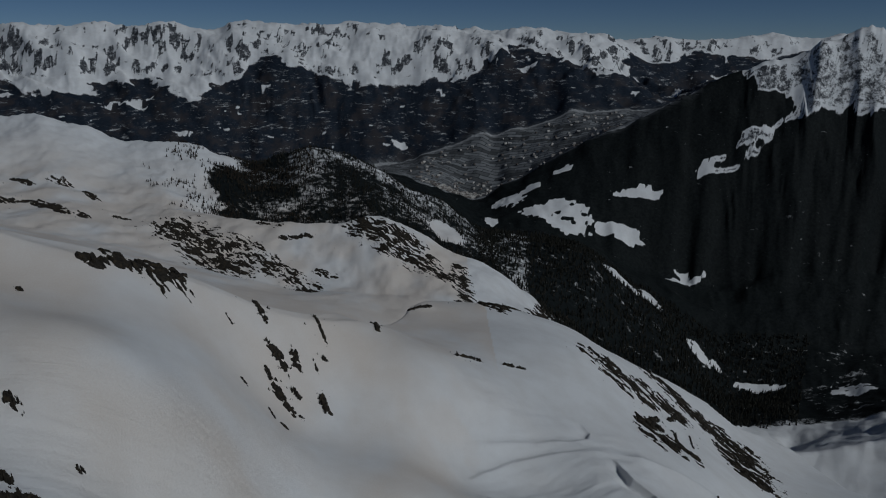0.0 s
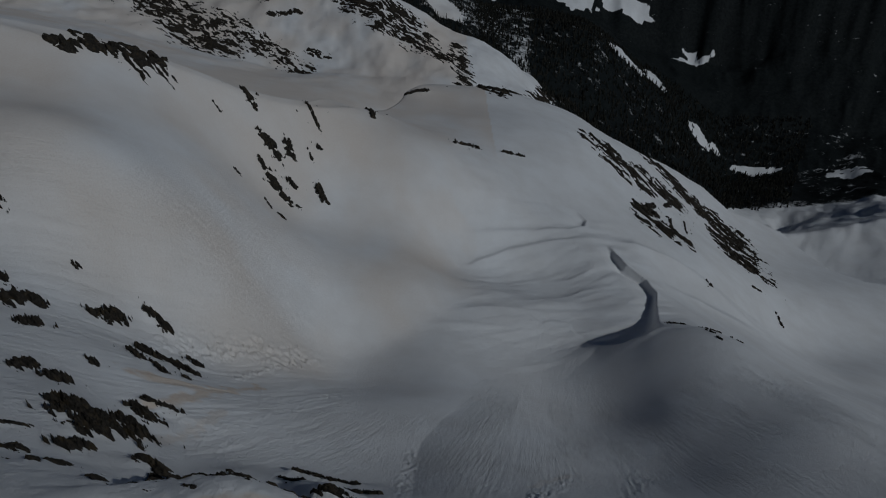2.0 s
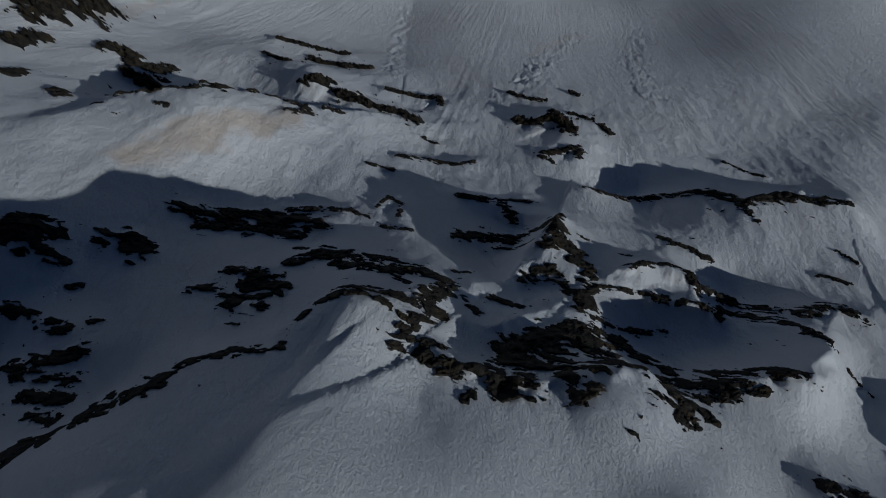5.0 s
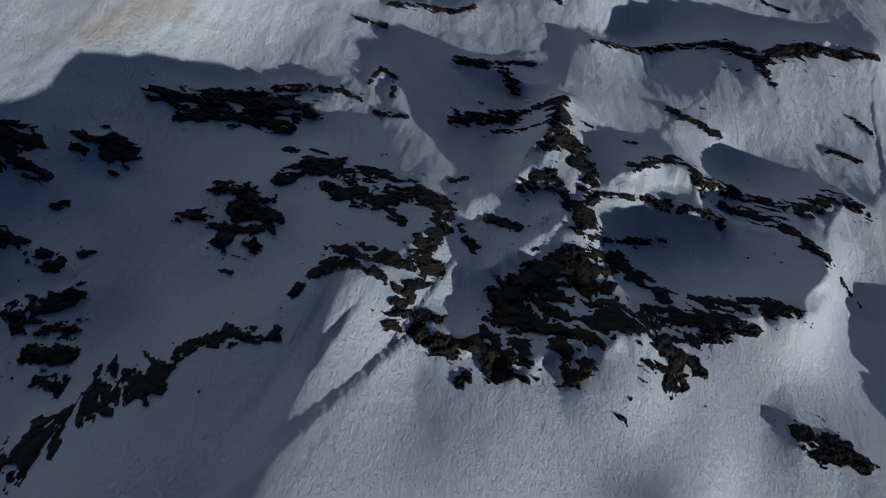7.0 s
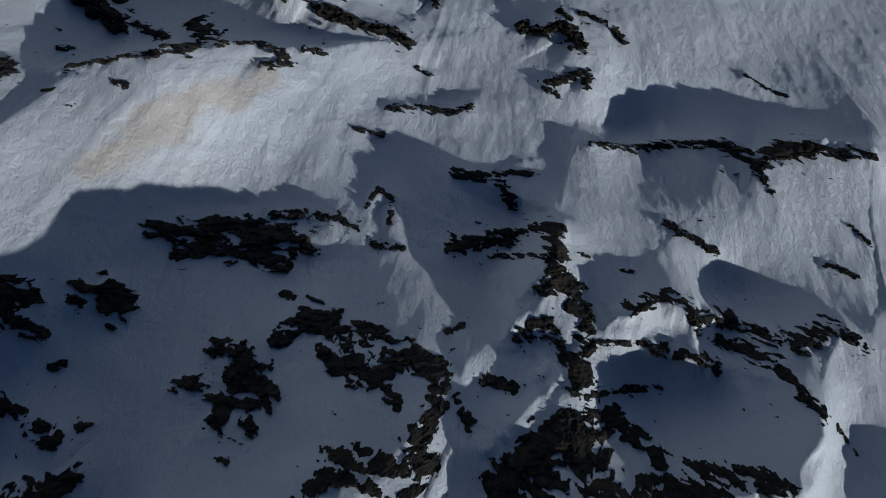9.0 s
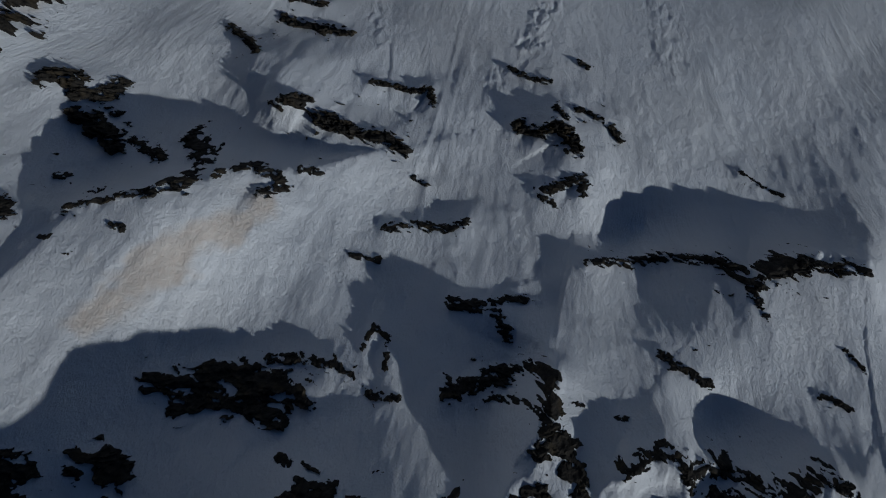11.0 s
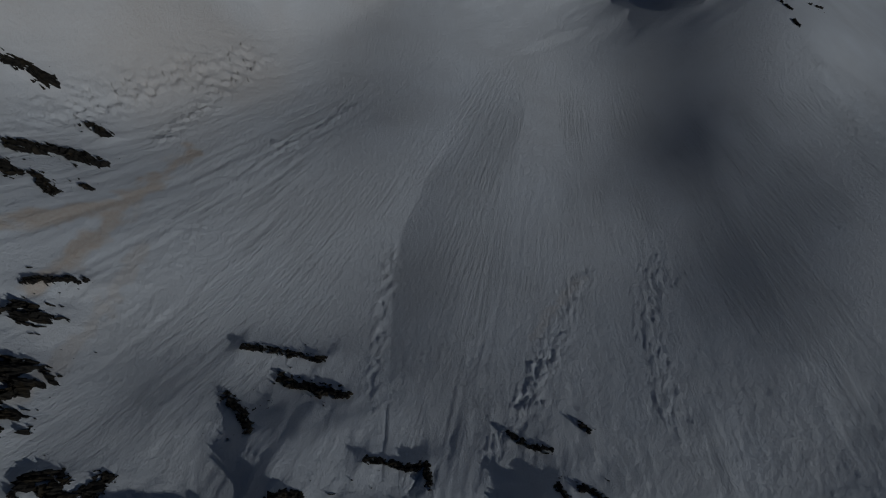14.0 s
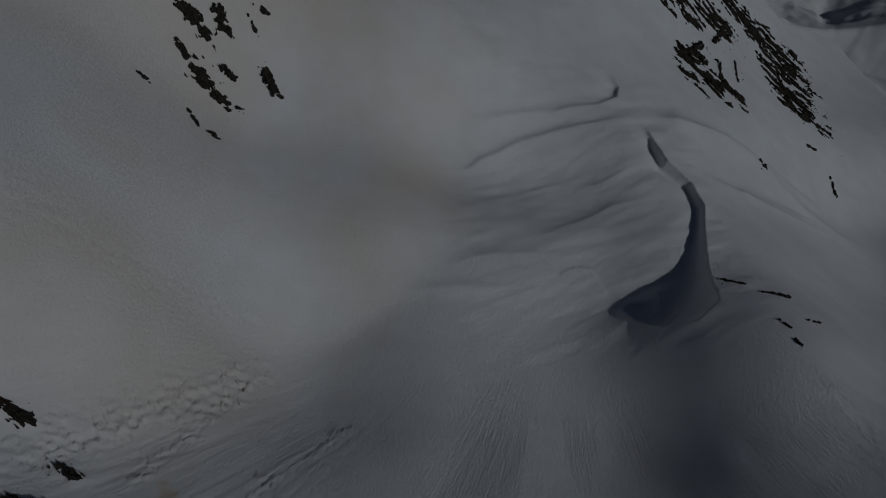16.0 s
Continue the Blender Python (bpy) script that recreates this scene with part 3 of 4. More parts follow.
ARETE_BANDS = [
    ([(-45.1, 46.2), (-43.2, 47.9), (-40.7, 47.4)], 1.2, 3),
    ([(-36.8, 50.0), (-34.4, 51.3), (-32.0, 52.5)], 0.9, 3),
    ([(-30.7, 51.2), (-27.7, 50.2), (-26.2, 47.7), (-29.6, 46.4)], 0.9, 3),
    ([(-23.6, 51.6), (-20.5, 51.0)], 0.7, 3),
    ([(-20.5, 51.2), (-14.3, 55.0), (-7.9, 56.9)], 0, 3),
    ([(-61.0, 32.5), (-59.2, 36.3), (-57.2, 41.8)], 0, 3),
    ([(-58.2, 43.4), (-53.9, 44.5), (-49.9, 45.4), (-45.1, 46.2)], 0.6, 3),
    ([(-65.5, 49.8), (-64.3, 49.5)], 0.7, 0.5),
    ([(-69.4, 44.8), (-67.1, 42.3)], 1.3, 1),
    ([(-50.0, 40.8), (-48.0, 40.0)], 0.5, 0.8),
    ([(-58.2, 46.9), (-55.9, 46.8)], 0.5, 0),
    ([(-59.9, 38.7), (-58.2, 38.6)], 0.4, 0),
    ([(-55.0, 36.4), (-54.3, 36.4)], 0.35, 0.2),
]
ARETE_STONES = [
    ([(70.7, 53.9), (74.8, 50.2), (78.2, 48.5)], 0.5, 1.4),
    ([(-13.9, 35.6), (-9.0, 34.9)], 0.5, 0.8),
    ([(-8.0, 40.6), (-2.8, 41.3), (3.6, 40.2), (7.0, 42.0)], 0.8, 1.8),
    ([(11.0, 27.5), (17.0, 28.0)], 0.6, 0),
    ([(-124.7, 188.4), (-120.4, 187.9), (-116.4, 186.0)], 1.2, 1.5),
    ([(-105.0, 174.4), (-101.0, 172.3)], 0.9, 1.4),
    ([(-114.6, 159.4), (-107.7, 160.3), (-101.5, 160.3)], 1.3, 1),
    ([(-102.5, 159.8), (-97.4, 158.5)], 1, 0.8),
    ([(-114.7, 151.2), (-111.3, 148.9)], 1, 0.5),
    ([(-107.8, 150.3), (-101.4, 144.2)], 0.7, 0),
    ([(-97.2, 148.7), (-95.1, 148.0)], 0.5, 0),
    ([(-96.0, 115.9), (-91.7, 117.4), (-85.8, 117.9)], 0.6, 1.5),
    ([(-94.4, 108.6), (-90.1, 106.4)], 1.4, 2),
    ([(-88.4, 93.0), (-84.9, 90.9)], 2, 2),
]
APRON_STONES = [
    ([(-145.2, 142.7), (-142.7, 149.7)], 2.2, 1.5),
    ([(-134.4, 129.0), (-133.1, 134.3)], 1.2, 0.5),
    ([(-131.6, 166.8), (-129.2, 174.5)], 1.7, 1),
    ([(-114.3, 125.6), (-112.9, 124.4)], 0.8, 0),
    ([(-115.3, 94.4), (-116.5, 103.3)], 0.9, 0.6),
    ([(-110.6, 99.2), (-110.1, 103.0)], 1.4, 0.6),
    ([(-93.6, 78.9), (-91.4, 81.5)], 2.6, 2),
    ([(-88.6, 74.7), (-86.2, 80.9)], 2.4, 2),
    ([(-94.7, 59.8), (-92.5, 62.5)], 1, 0.5),
    ([(-88.2, 48.4), (-86.3, 50.4)], 1.8, 0.5),
    ([(-85.6, 60.2), (-84.0, 65.9)], 1.1, 0.5),
    ([(-78.6, 44.4), (-77.8, 49.2)], 1.8, 1),
    ([(-146.1, 184.6), (-144.9, 184.8)], 0.7, 0),
    ([(-124.0, 405.2), (-118.5, 406.7)], 3.2, 1),
    ([(-119.5, 404.5), (-114.0, 401.8)], 2.6, 1),
    ([(-110.4, 417.2), (-107.2, 410.6)], 3, 1),
]
WEST_STONES = [
    ([(-122.8, 388.2), (-119.9, 383.8)], 1.6, 0),
    ([(-117.5, 383.1), (-112.6, 377.5)], 3, 1),
    ([(-111.9, 376.5), (-104.7, 371.7)], 3.2, 1),
    ([(-106.7, 391.1), (-103.5, 389.3)], 2.2, 0.5),
    ([(-90.2, 401.0), (-83.0, 392.3)], 2.4, 1),
    ([(-113.7, 352.6), (-109.0, 345.9)], 1, 0),
    ([(-104.0, 346.0), (-102.2, 344.8)], 1.2, 0),
    ([(-129.5, 353.6), (-128.2, 353.7)], 1.4, 0),
    ([(-97.7, 424.8), (-93.5, 417.6)], 0.8, 0),
    ([(-99.5, 374.4), (-98.2, 374.8)], 0.8, 0),
    ([(198.1, 566.2), (215.4, 590.9)], 3.4, 1),
    ([(236.8, 614.6), (276.9, 694.6)], 2.2, 0.5),
    ([(231.5, 582.5), (226.4, 559.5)], 2, 0),
    ([(191.4, 521.2), (197.5, 515.7)], 1.2, 0),
    ([(257.2, 607.7), (247.3, 569.1)], 1, 0),
    ([(320.8, 696.7), (336.5, 688.1)], 2.2, 0.5),
]
WEST_HEADS = [
    ([(342.8, 684.2), (326.1, 609.9)], 2.4, 0.5),
    ([(230.3, 459.0), (234.5, 455.4)], 1.8, 0.5),
    ([(337.1, 522.8), (336.5, 502.7)], 1.6, 0),
    ([(317.6, 544.0), (329.2, 546.8)], 1.2, 0),
    ([(136.8, 297.3), (147.5, 292.9)], 0.8, 0.4),
    ([(153.4, 286.4), (168.1, 287.1)], 1, 0.6),
    ([(144.4, 258.2), (147.4, 252.9)], 0.6, 0),
    ([(145.4, 244.8), (146.5, 242.2)], 0.7, 0),
    ([(163.0, 264.6), (171.6, 266.8)], 0.6, 0),
    ([(308.6, 751.7), (373.7, 795.6)], 1.6, 0.5),
    ([(-138.8, 430.3), (-130.5, 420.6)], 2.2, 1),
    ([(-149.8, 395.5), (-145.8, 393.5)], 0.8, 0),
    ([(-104.4, 469.6), (-92.2, 447.2)], 1.4, 0),
    ([(-73.0, 593.9), (-56.5, 496.7)], 2, 1),
    ([(9.1, 519.8), (30.1, 538.8)], 2, 1.5),
    ([(54.9, 554.5), (74.3, 559.9)], 1.8, 1),
]
BOWL_ROCKS = [
    ([(-92.5, 431.8), (-90.0, 431.5)], 1.6, 0),
    ([(-39.9, 714.0), (-17.2, 721.5)], 2.5, 2),
    ([(-228.2, 296.5), (-225.8, 295.3)], 1.2, 0),
    ([(-173.6, 192.6), (-171.3, 192.1)], 1.2, 0),
    ([(-159.8, 159.9), (-156.6, 158.2)], 1.2, 0),
]
OUTCROPS = (FACE_BANDS_UPPER + FACE_BANDS_TOWER + FACE_BANDS_MIDDLE + FACE_BANDS_LEDGES + CREST_BANDS + CREST_LEDGES + EAST_LEDGES + LOWER_HEADS + LOWER_RIBS + ARETE_BANDS + ARETE_STONES + APRON_STONES + WEST_STONES + WEST_HEADS + BOWL_ROCKS)
FANS = [
    ([(-9.7, 91.2), (-11.3, 111.6), (-11.6, 129.8), (-9.5, 146.6), (-1.3, 171.7), (18.4, 207.3), (47.7, 248.6), (84.8, 286.5)], 20, 4.5),
]
DEBRIS = [
    ([(49.3, 132.8), (34.9, 108.0), (23.4, 88.4)], 4, 0.2),
    ([(75.6, 138.4), (64.0, 112.4), (62.1, 87.2)], 6, 0.17),
    ([(-12.4, 138.9), (-14.1, 111.5), (-14.0, 87.0)], 2.6, 0.2),
    ([(-66.0, 232.5), (-91.0, 200.2), (-122.1, 167.6)], 6, 0.25),
    ([(-56.0, 171.6), (-68.9, 145.1), (-82.6, 107.7)], 12, 0.13),
    ([(-128.5, 244.2), (-107.3, 243.7), (-76.1, 255.4)], 9, 0.2),
    ([(-112.8, 177.8), (-97.7, 197.4), (-75.4, 220.8)], 8, 0.4),
    ([(-89.5, 174.9), (-80.1, 192.9), (-68.8, 222.1)], 3, 0.45),
    ([(-50.8, 180.6), (-33.6, 205.0)], 5, 0.25),
    ([(148.9, 221.8), (156.9, 186.5)], 4, 0.17),
    ([(32.3, 99.0), (23.4, 86.7), (15.2, 74.0)], 4, 0.17),
]
DUST_EDGE = [(-86.4, 171.0), (-64.3, 237.6), (-35.1, 255.9), (-11.6, 279.9), (5.8, 315.0), (7.4, 367.7), (9.2, 409.5), (36.7, 454.9), (48.3, 531.0)]

# sharp snow crests between the rock bands of the face, in the same form
CREST_LIPS = [
    [(-3, -7, 1.5, 4), (1, -12, 4.0, 5), (5, -14, 5.0, 6), (9, -14.5, 5.0, 6), (14, -13, 5.0, 6), (19, -12.5, 4.5, 6), (23, -14, 1.5, 5), (26, -15, 1.0, 4), (30, -12.5, 3.0, 5), (35, -12, 4.0, 5), (41, -10.5, 5.0, 6), (46, -8, 4.0, 5), (50, -5, 0.5, 4)],
    [(20, 3, 0.5, 4), (25, 5.5, 3.5, 5), (30, 7.5, 4.5, 6), (36, 6.5, 4.0, 6), (45, 4.3, 3.0, 5), (53, 1.0, 3.0, 5), (61, 3.2, 3.0, 5), (66, 0, 0.5, 5)],
    [(27, 33, 0.5, 4), (33, 34.5, 2.5, 5), (39, 34.5, 3.5, 5), (47, 36, 3.0, 5), (58, 35.5, 3.5, 5), (62, 31.5, 4.0, 5), (70, 35, 4.0, 6), (77, 36.2, 4.5, 6), (84, 34.5, 4.0, 6), (92, 34, 2.0, 6)],
    [(-72, 44, 1, 5), (-64, 44, 3, 6), (-57, 44, 4, 6), (-50, 46, 4, 6), (-43, 48, 4, 6), (-36, 51, 3, 5), (-28, 51.5, 3, 5), (-20, 53, 2.5, 5), (-13, 55.5, 1.5, 4), (-9, 56.8, 0.2, 4)],
    [(54, -34, 1, 6), (60, -27, 6, 8), (64, -18, 6, 8), (68, -8, 2, 6)],
    [(8, 1.5, 0.5, 3), (9.8, 3.7, 3.5, 4), (12, 8, 7, 4.5), (16, 13.3, 10, 4.5), (18.8, 17.8, 8, 4), (20, 20.5, 1, 3)],
    [(3.5, -8.5, 0.5, 4), (6.2, -6.6, 3.5, 5), (11, -3.8, 4.5, 6), (15.5, -1.1, 4.5, 6), (19, 1.5, 2, 4)],
    [(-5.2, -7.2, 0.2, 3), (-4, -5.4, 2, 4), (-2, -3.4, 3.5, 4), (1, -1.3, 1, 3)],
    [(3.4, -1.5, 0.5, 2), (3.8, 1, 1.8, 2.5), (3.8, 4.5, 1.2, 2.5)],
    [(33.5, -4.5, 0.5, 3), (35.4, 0.5, 2.5, 4), (36.3, 7.0, 1.5, 3)],
    [(28, 0.5, 0.5, 4), (33, 0.5, 2.5, 4), (39, -1, 2.5, 4), (47, -3, 2.5, 4), (50, -6, 0.5, 4)],
]
# wind-carved lips: (x, y, drop, reach of the hollow) along a crest whose hollow lies on the left hand
SCOOP = [(88, 285, 2, 6), (92, 273, 8, 9), (101, 264, 12, 12), (114, 262, 13, 12), (127, 275, 11, 10), (137, 309, 7, 6), (147, 343, 5.5, 4.5), (156, 373, 5.5, 4), (154, 394, 6.5, 4), (141, 408, 8, 4), (137, 422, 6, 3), (134, 441, 1, 3)]
DRIFTS = CREST_LIPS + [
    SCOOP,
    [(6, 412, 0.2, 6), (37, 427, 1.6, 6), (73, 440, 2, 6), (104, 454, 2.4, 6), (119, 468, 3.2, 5), (123, 482, 3, 4), (117, 498, 0.6, 4)],
    [(14, 383, 0.6, 4), (26, 397, 2.4, 6), (51, 414, 3, 7), (74, 425, 3, 7), (102, 435, 2.6, 7), (136, 456, 0.5, 7)],
    [(9, 344, 0.3, 6), (34, 364, 1.2, 7), (62, 383, 1, 7), (94, 396, 0.8, 6), (114, 397, 0.2, 6)],
    [(79, 385, 0.2, 4), (93, 386, 1.6, 4), (105, 392, 1.2, 4), (114, 397, 0.2, 4)],
    [(45, 318, 0.2, 8), (70, 343, 2, 9), (100, 367, 2, 9), (124, 375, 0.3, 8)],
    [(1, 297, 0.2, 8), (22, 308, 1.4, 9), (48, 314, 1.6, 9), (72, 321, 0.3, 8)],
    [(-19, 279, 0.2, 9), (3, 286, 1.3, 10), (27, 290, 1.3, 10), (52, 295, 0.2, 9)],
    [(139, 457, 0.5, 6), (163, 464, 2, 7), (196, 468, 3, 8), (219, 465, 3.2, 8), (255, 459, 3, 8), (298, 465, 2.5, 8), (308, 432, 1, 8)],
    [(163, 413, 0.3, 6), (192, 418, 1.6, 7), (223, 416, 2, 7), (259, 417, 1.4, 7), (305, 427, 0.3, 7)],
]

LEE = (-0.826, 0.563)


def drifts(x, y):
    """Crests of wind-packed snow: a soft ramp on the windward side, a sharp lip and a hollow in the lee."""
    z = np.zeros(x.shape)
    for line in DRIFTS:
        (ax, ay, ah, aw), (cx, cy, ch, cw) = line[0], line[-1]
        line = [(ax, ay, 0, aw)] + line[1:-1] + [(cx, cy, 0, cw)]
        px, py, m = [p[0] for p in line], [p[1] for p in line], 12 * max(p[3] for p in line)
        k = np.nonzero((x > min(px) - m) & (x < max(px) + m) & (y > min(py) - m) & (y < max(py) + m))[0]
        if not len(k):
            continue
        total, lee, drop, reach, best = 1e-12, 0.0, 0.0, 0.0, np.full(len(k), 1e9)
        for (ax, ay, ah, aw), (cx, cy, ch, cw) in zip(line[:-1], line[1:]):
            dx, dy = cx - ax, cy - ay
            s = np.clip(((x[k] - ax) * dx + (y[k] - ay) * dy) / (dx * dx + dy * dy), 0, 1)
            ex, ey = x[k] - ax - s * dx, y[k] - ay - s * dy
            r = np.hypot(ex, ey)
            weight = (r + 0.3) ** -4
            total, lee = total + weight, lee + weight * np.where(dx * ey - dy * ex > 0, r, -r)
            drop, reach = drop + weight * (ah + (ch - ah) * s), reach + weight * (aw + (cw - aw) * s)
            best = np.minimum(best, r)
        q, side = best / (reach / total), lee / total
        z[k] += drop / total * np.where(side > 0, 0.45 * np.exp(-q / 0.7) - 0.75 * q * np.exp(1 - q), 0.45 * np.exp(-q / 2.2))
        if py[0] < 60:
            z[k] += np.minimum(0.22 * drop / total, 1.1) * np.exp(-(best / 1.7) ** 2) * (grain(x[k] / 2.6, y[k] / 2.6, 43) + 0.6 * grain(x[k] / 1.1, y[k] / 1.1, 44))
    return z


def along(x, y, line):
    """Distance of points from a line of corners, and how far they lie on its lee side."""
    best, side = np.full(x.shape, 1e9), np.zeros(x.shape)
    for (ax, ay), (cx, cy) in zip(line[:-1], line[1:]):
        dx, dy = cx - ax, cy - ay
        s = np.clip(((x - ax) * dx + (y - ay) * dy) / (dx * dx + dy * dy + 1e-9), 0, 1)
        ex, ey = x - ax - s * dx, y - ay - s * dy
        r = np.hypot(ex, ey)
        nearer = r < best
        best, side = np.where(nearer, r, best), np.where(nearer, ex * LEE[0] + ey * LEE[1], side)
    return best, side


def right_of(x, y, line):
    """True east of a line that runs northwards."""
    ys_, xs_ = [p[1] for p in line], [p[0] for p in line]
    return x > np.interp(y, ys_, xs_)


def streak(x, y):
    """Across and along the fall line, in metres: the slopes drain towards one hollow."""
    return np.arctan2(x - 70, 345 - y) * 250, np.hypot(x - 70, 345 - y)


def ribs(x, y):
    """Snow ribs that the rock bands carry: a long ramp towards the sun, a short drop in the lee."""
    z = np.zeros(x.shape)
    for line, w, h in OUTCROPS:
        if h <= 0:
            continue
        px, py, m = [p[0] for p in line], [p[1] for p in line], 12 * h + 4
        near = np.nonzero((x > min(px) - m) & (x < max(px) + m) & (y > min(py) - m) & (y < max(py) + m))[0]
        if len(near):
            r, side = along(x[near], y[near], line)
            lee = 0.5 + 0.5 * side / (r + 1e-6)
            ramp_w, drop_w = (2.6 * h + 0.5, 0.9 * h + 0.3) if w > 0 or line[0][1] < 150 else (5 * h + 1, 1.5 * h + 1.2) if h < 4.5 else (1.8 * h + 1, 0.42 * h + 0.8)
            wide = ramp_w * (1 - lee) + drop_w * lee
            z[near] = np.maximum(z[near], h * np.exp(-(r / wide) ** 1.5))
    return z


def near_detail(x, y):
    """Snow relief that the broad forms leave out: ribs, hummocks on the north face, runnels down the fall line, drifts."""
    face = step(-30, 0, y) * (1 - step(70, 130, y))
    back = np.clip(-58 - y, 0, 900)
    z = ribs(x, y) - 0.5 * back + 18 * step(0, 120, back) * fbm(x / 150, y / 150, 4, 77) + face * (0.2 * crests(x / 11, y / 15, 3, 11) + 0.2 * fbm(x / 4.0, y / 6.0, 5, 21, 0.6))
    apron = step(20, 60, y) * (1 - step(170, 260, y)) * (1 - 0.85 * step(-8, -24, x) * step(78, 55, y))
    k = np.nonzero((y > 60) & (y < 300))[0]
    for line, w, h in FANS:
        r, side = along(x[k], y[k], line)
        flank = h * np.sin(np.clip(r / w, 0, 1) * math.pi / 2) * np.exp(-np.maximum(r - w, 0) / 55)
        z[k] += np.where(right_of(x[k], y[k], line), flank, 0) * step(62, 135, y[k]) * (1 - step(125, 240, y[k]))
    spin, run = streak(x, y)
    slides = np.clip(0.4 + 0.8 * grain(spin / 27, run / 110, 33) + 0.5 * step(20, -60, x), 0.1, 1.2)
    z = z + (0.3 * face + 0.7 * apron) * (slides * (0.11 + 0.30 * step(-5, -45, x)) * crests(spin / 2.3 + 0.5 * grain(spin / 9, run / 16, 34), run / 34, 3, 31)
         + 0.08 * np.clip(0.3 + 1.2 * grain(spin / 40, run / 70, 37), 0, 1) * crests(spin / 6.5 + 0.6 * grain(spin / 11, run / 25, 35), run / 55, 2, 32))
    for line, w, h in DEBRIS:
        r, side = along(x[k], y[k], line)
        z[k] += 1.2 * h * step(1.2, 0.3, r / w + 0.5 * fbm(x[k] / 3, y[k] / 4, 2, 38)) * (0.4 + 1.1 * fbm(spin[k] / 1.3 + 0.5 * grain(x[k] / 3, y[k] / 3, 39), run[k] / 2.6, 3, 36, 0.8))
    knob = step(-66, -24, x) * (1 - 0.6 * step(30, 140, x)) * (1 - step(130, 220, x))
    z = z + 13 * knob * np.exp(-((y - 748) / 46) ** 2)
    z = z + 10 * np.exp(-((x + 82) ** 2 + (y - 338) ** 2) / 38 ** 2)
    z = z - 5 * np.exp(-(((x - 82) / 58) ** 2 + ((y - 232) / 60) ** 2))
    k = np.nonzero((y > -120) & (y < 820) & (np.abs(x) < 600))[0]
    for fx, fy, h in BOWL_FLOOR:
        z[k] += h * np.exp(-((x[k] - fx) ** 2 + (y[k] - fy) ** 2) / 62 ** 2)
    z = z + drifts(x, y) + 10 * np.exp(-((x - 116) ** 2 + (y - 258) ** 2) / 44 ** 2)
    bank = x - np.interp(y, [q[1] for q in DUST_EDGE], [q[0] for q in DUST_EDGE])
    z = z - 12 * np.exp(-np.sqrt(bank ** 2 + 144) / 38) * step(225, 285, y) * (1 - step(400, 500, y))
    z = z + (0.06 * np.clip(x - 45, 0, 60) + 0.11 * np.clip(x - 42, 0, 42) * (1 - step(40, 110, y))) * step(-25, 5, y) * (1 - step(150, 230, y))
    z = z + 0.5 * step(-10, 30, x) * (1 - step(150, 190, x)) * step(230, 280, y) * (1 - step(460, 520, y)) * fbm((0.86 * x + 0.5 * y) / 34, (0.86 * y - 0.5 * x) / 9, 3, 47)
    z = z + step(150, 260, y) * 1.2 * fbm(x / 60, y / 90, 2, 41)
    return z


def rim_distance(bear):
    return np.interp(bear, [r[0] for r in RIM], [r[1] for r in RIM])


def height(x, y):
    x, y = np.asarray(x, float), np.asarray(y, float)
    d = np.maximum(y - EYE_Y, 1.0)
    bear = np.clip((x - EYE_X) / d, -0.85, 0.85)
    rd = rim_distance(bear)
    far = d > rd
    z = np.zeros(x.shape)
    if not np.all(far):
        z[~far] = near_ground(x[~far], y[~far]) + near_detail(x[~far], y[~far])
    if not np.any(far):
        return z
    bf, df = bear[far], d[far]
    rx, ry = EYE_X + bf * rd[far], EYE_Y + rd[far]
    rz = near_ground(rx, ry) + near_detail(rx, ry)
    ds, zs = [rd[far]], [rz]
    for line in LAYERS:
        q = np.array(line)
        wob = 1 + 0.010 * grain(bf * 40, bf * 0, len(ds)) * (len(ds) > 2)
        turns = (-0.06, -0.03, 0, 0.03, 0.06) if len(ds) < 3 else (-0.012, -0.006, 0, 0.006, 0.012)
        ds.append(np.maximum(sum(np.interp(bf + a, q[:, 0], q[:, 1]) for a in turns) / len(turns) * wob, ds[-1] + 20))
        zs.append(sum(np.interp(bf + a, q[:, 0], q[:, 2]) for a in turns) / len(turns))
    zf = zs[-1].copy()
    for k in range(len(ds) - 1):
        inside = (df >= ds[k]) & (df < ds[k + 1])
        s = (df - ds[k]) / (ds[k + 1] - ds[k])
        zf = np.where(inside, zs[k] + (zs[k + 1] - zs[k]) * s, zf)
    xf, yf = x[far], y[far]
    lift = step(0, 250, df - rd[far])
    zf = zf + 7 * lift * fbm(xf / 90, yf / 120, 4, 55) * step(900, 1300, df)
    plain = step(3060, 3130, df) * (1 - step(3640, 3740, df)) * step(-0.14, -0.08, bf) * (1 - step(0.33, 0.38, bf))
    zf = zf + 0.0030 * df * lift * crests(bf / 0.06 + df / 500, df / 190, 4, 51) * step(1500, 2400, df) * (1 - 0.97 * plain)
    rise = step(3650, 4050, df)
    crest = 1 - 0.62 * step(4330, 4520, df) - 0.22 * step(4600, 4700, df)
    bend = bf + 0.03 * fbm(bf / 0.09, df / 420, 3, 52)
    zf = zf + 0.0105 * df * rise * crest * (crests(bend / 0.115 + df / 430, df / 1500, 6, 53) - 0.3)
    zf = zf + 0.0030 * df * rise * crest * (crests(bend / 0.05 - df / 230, df / 600, 6, 58) - 0.3)
    zf = zf + 0.0105 * df * step(0.36, 0.44, bf) * step(2600, 2800, df) * (1 - step(3060, 3120, df)) * (crests(bend / 0.07 + df / 600, df / 400, 6, 56) - 0.3)
    z[far] = zf
    return z


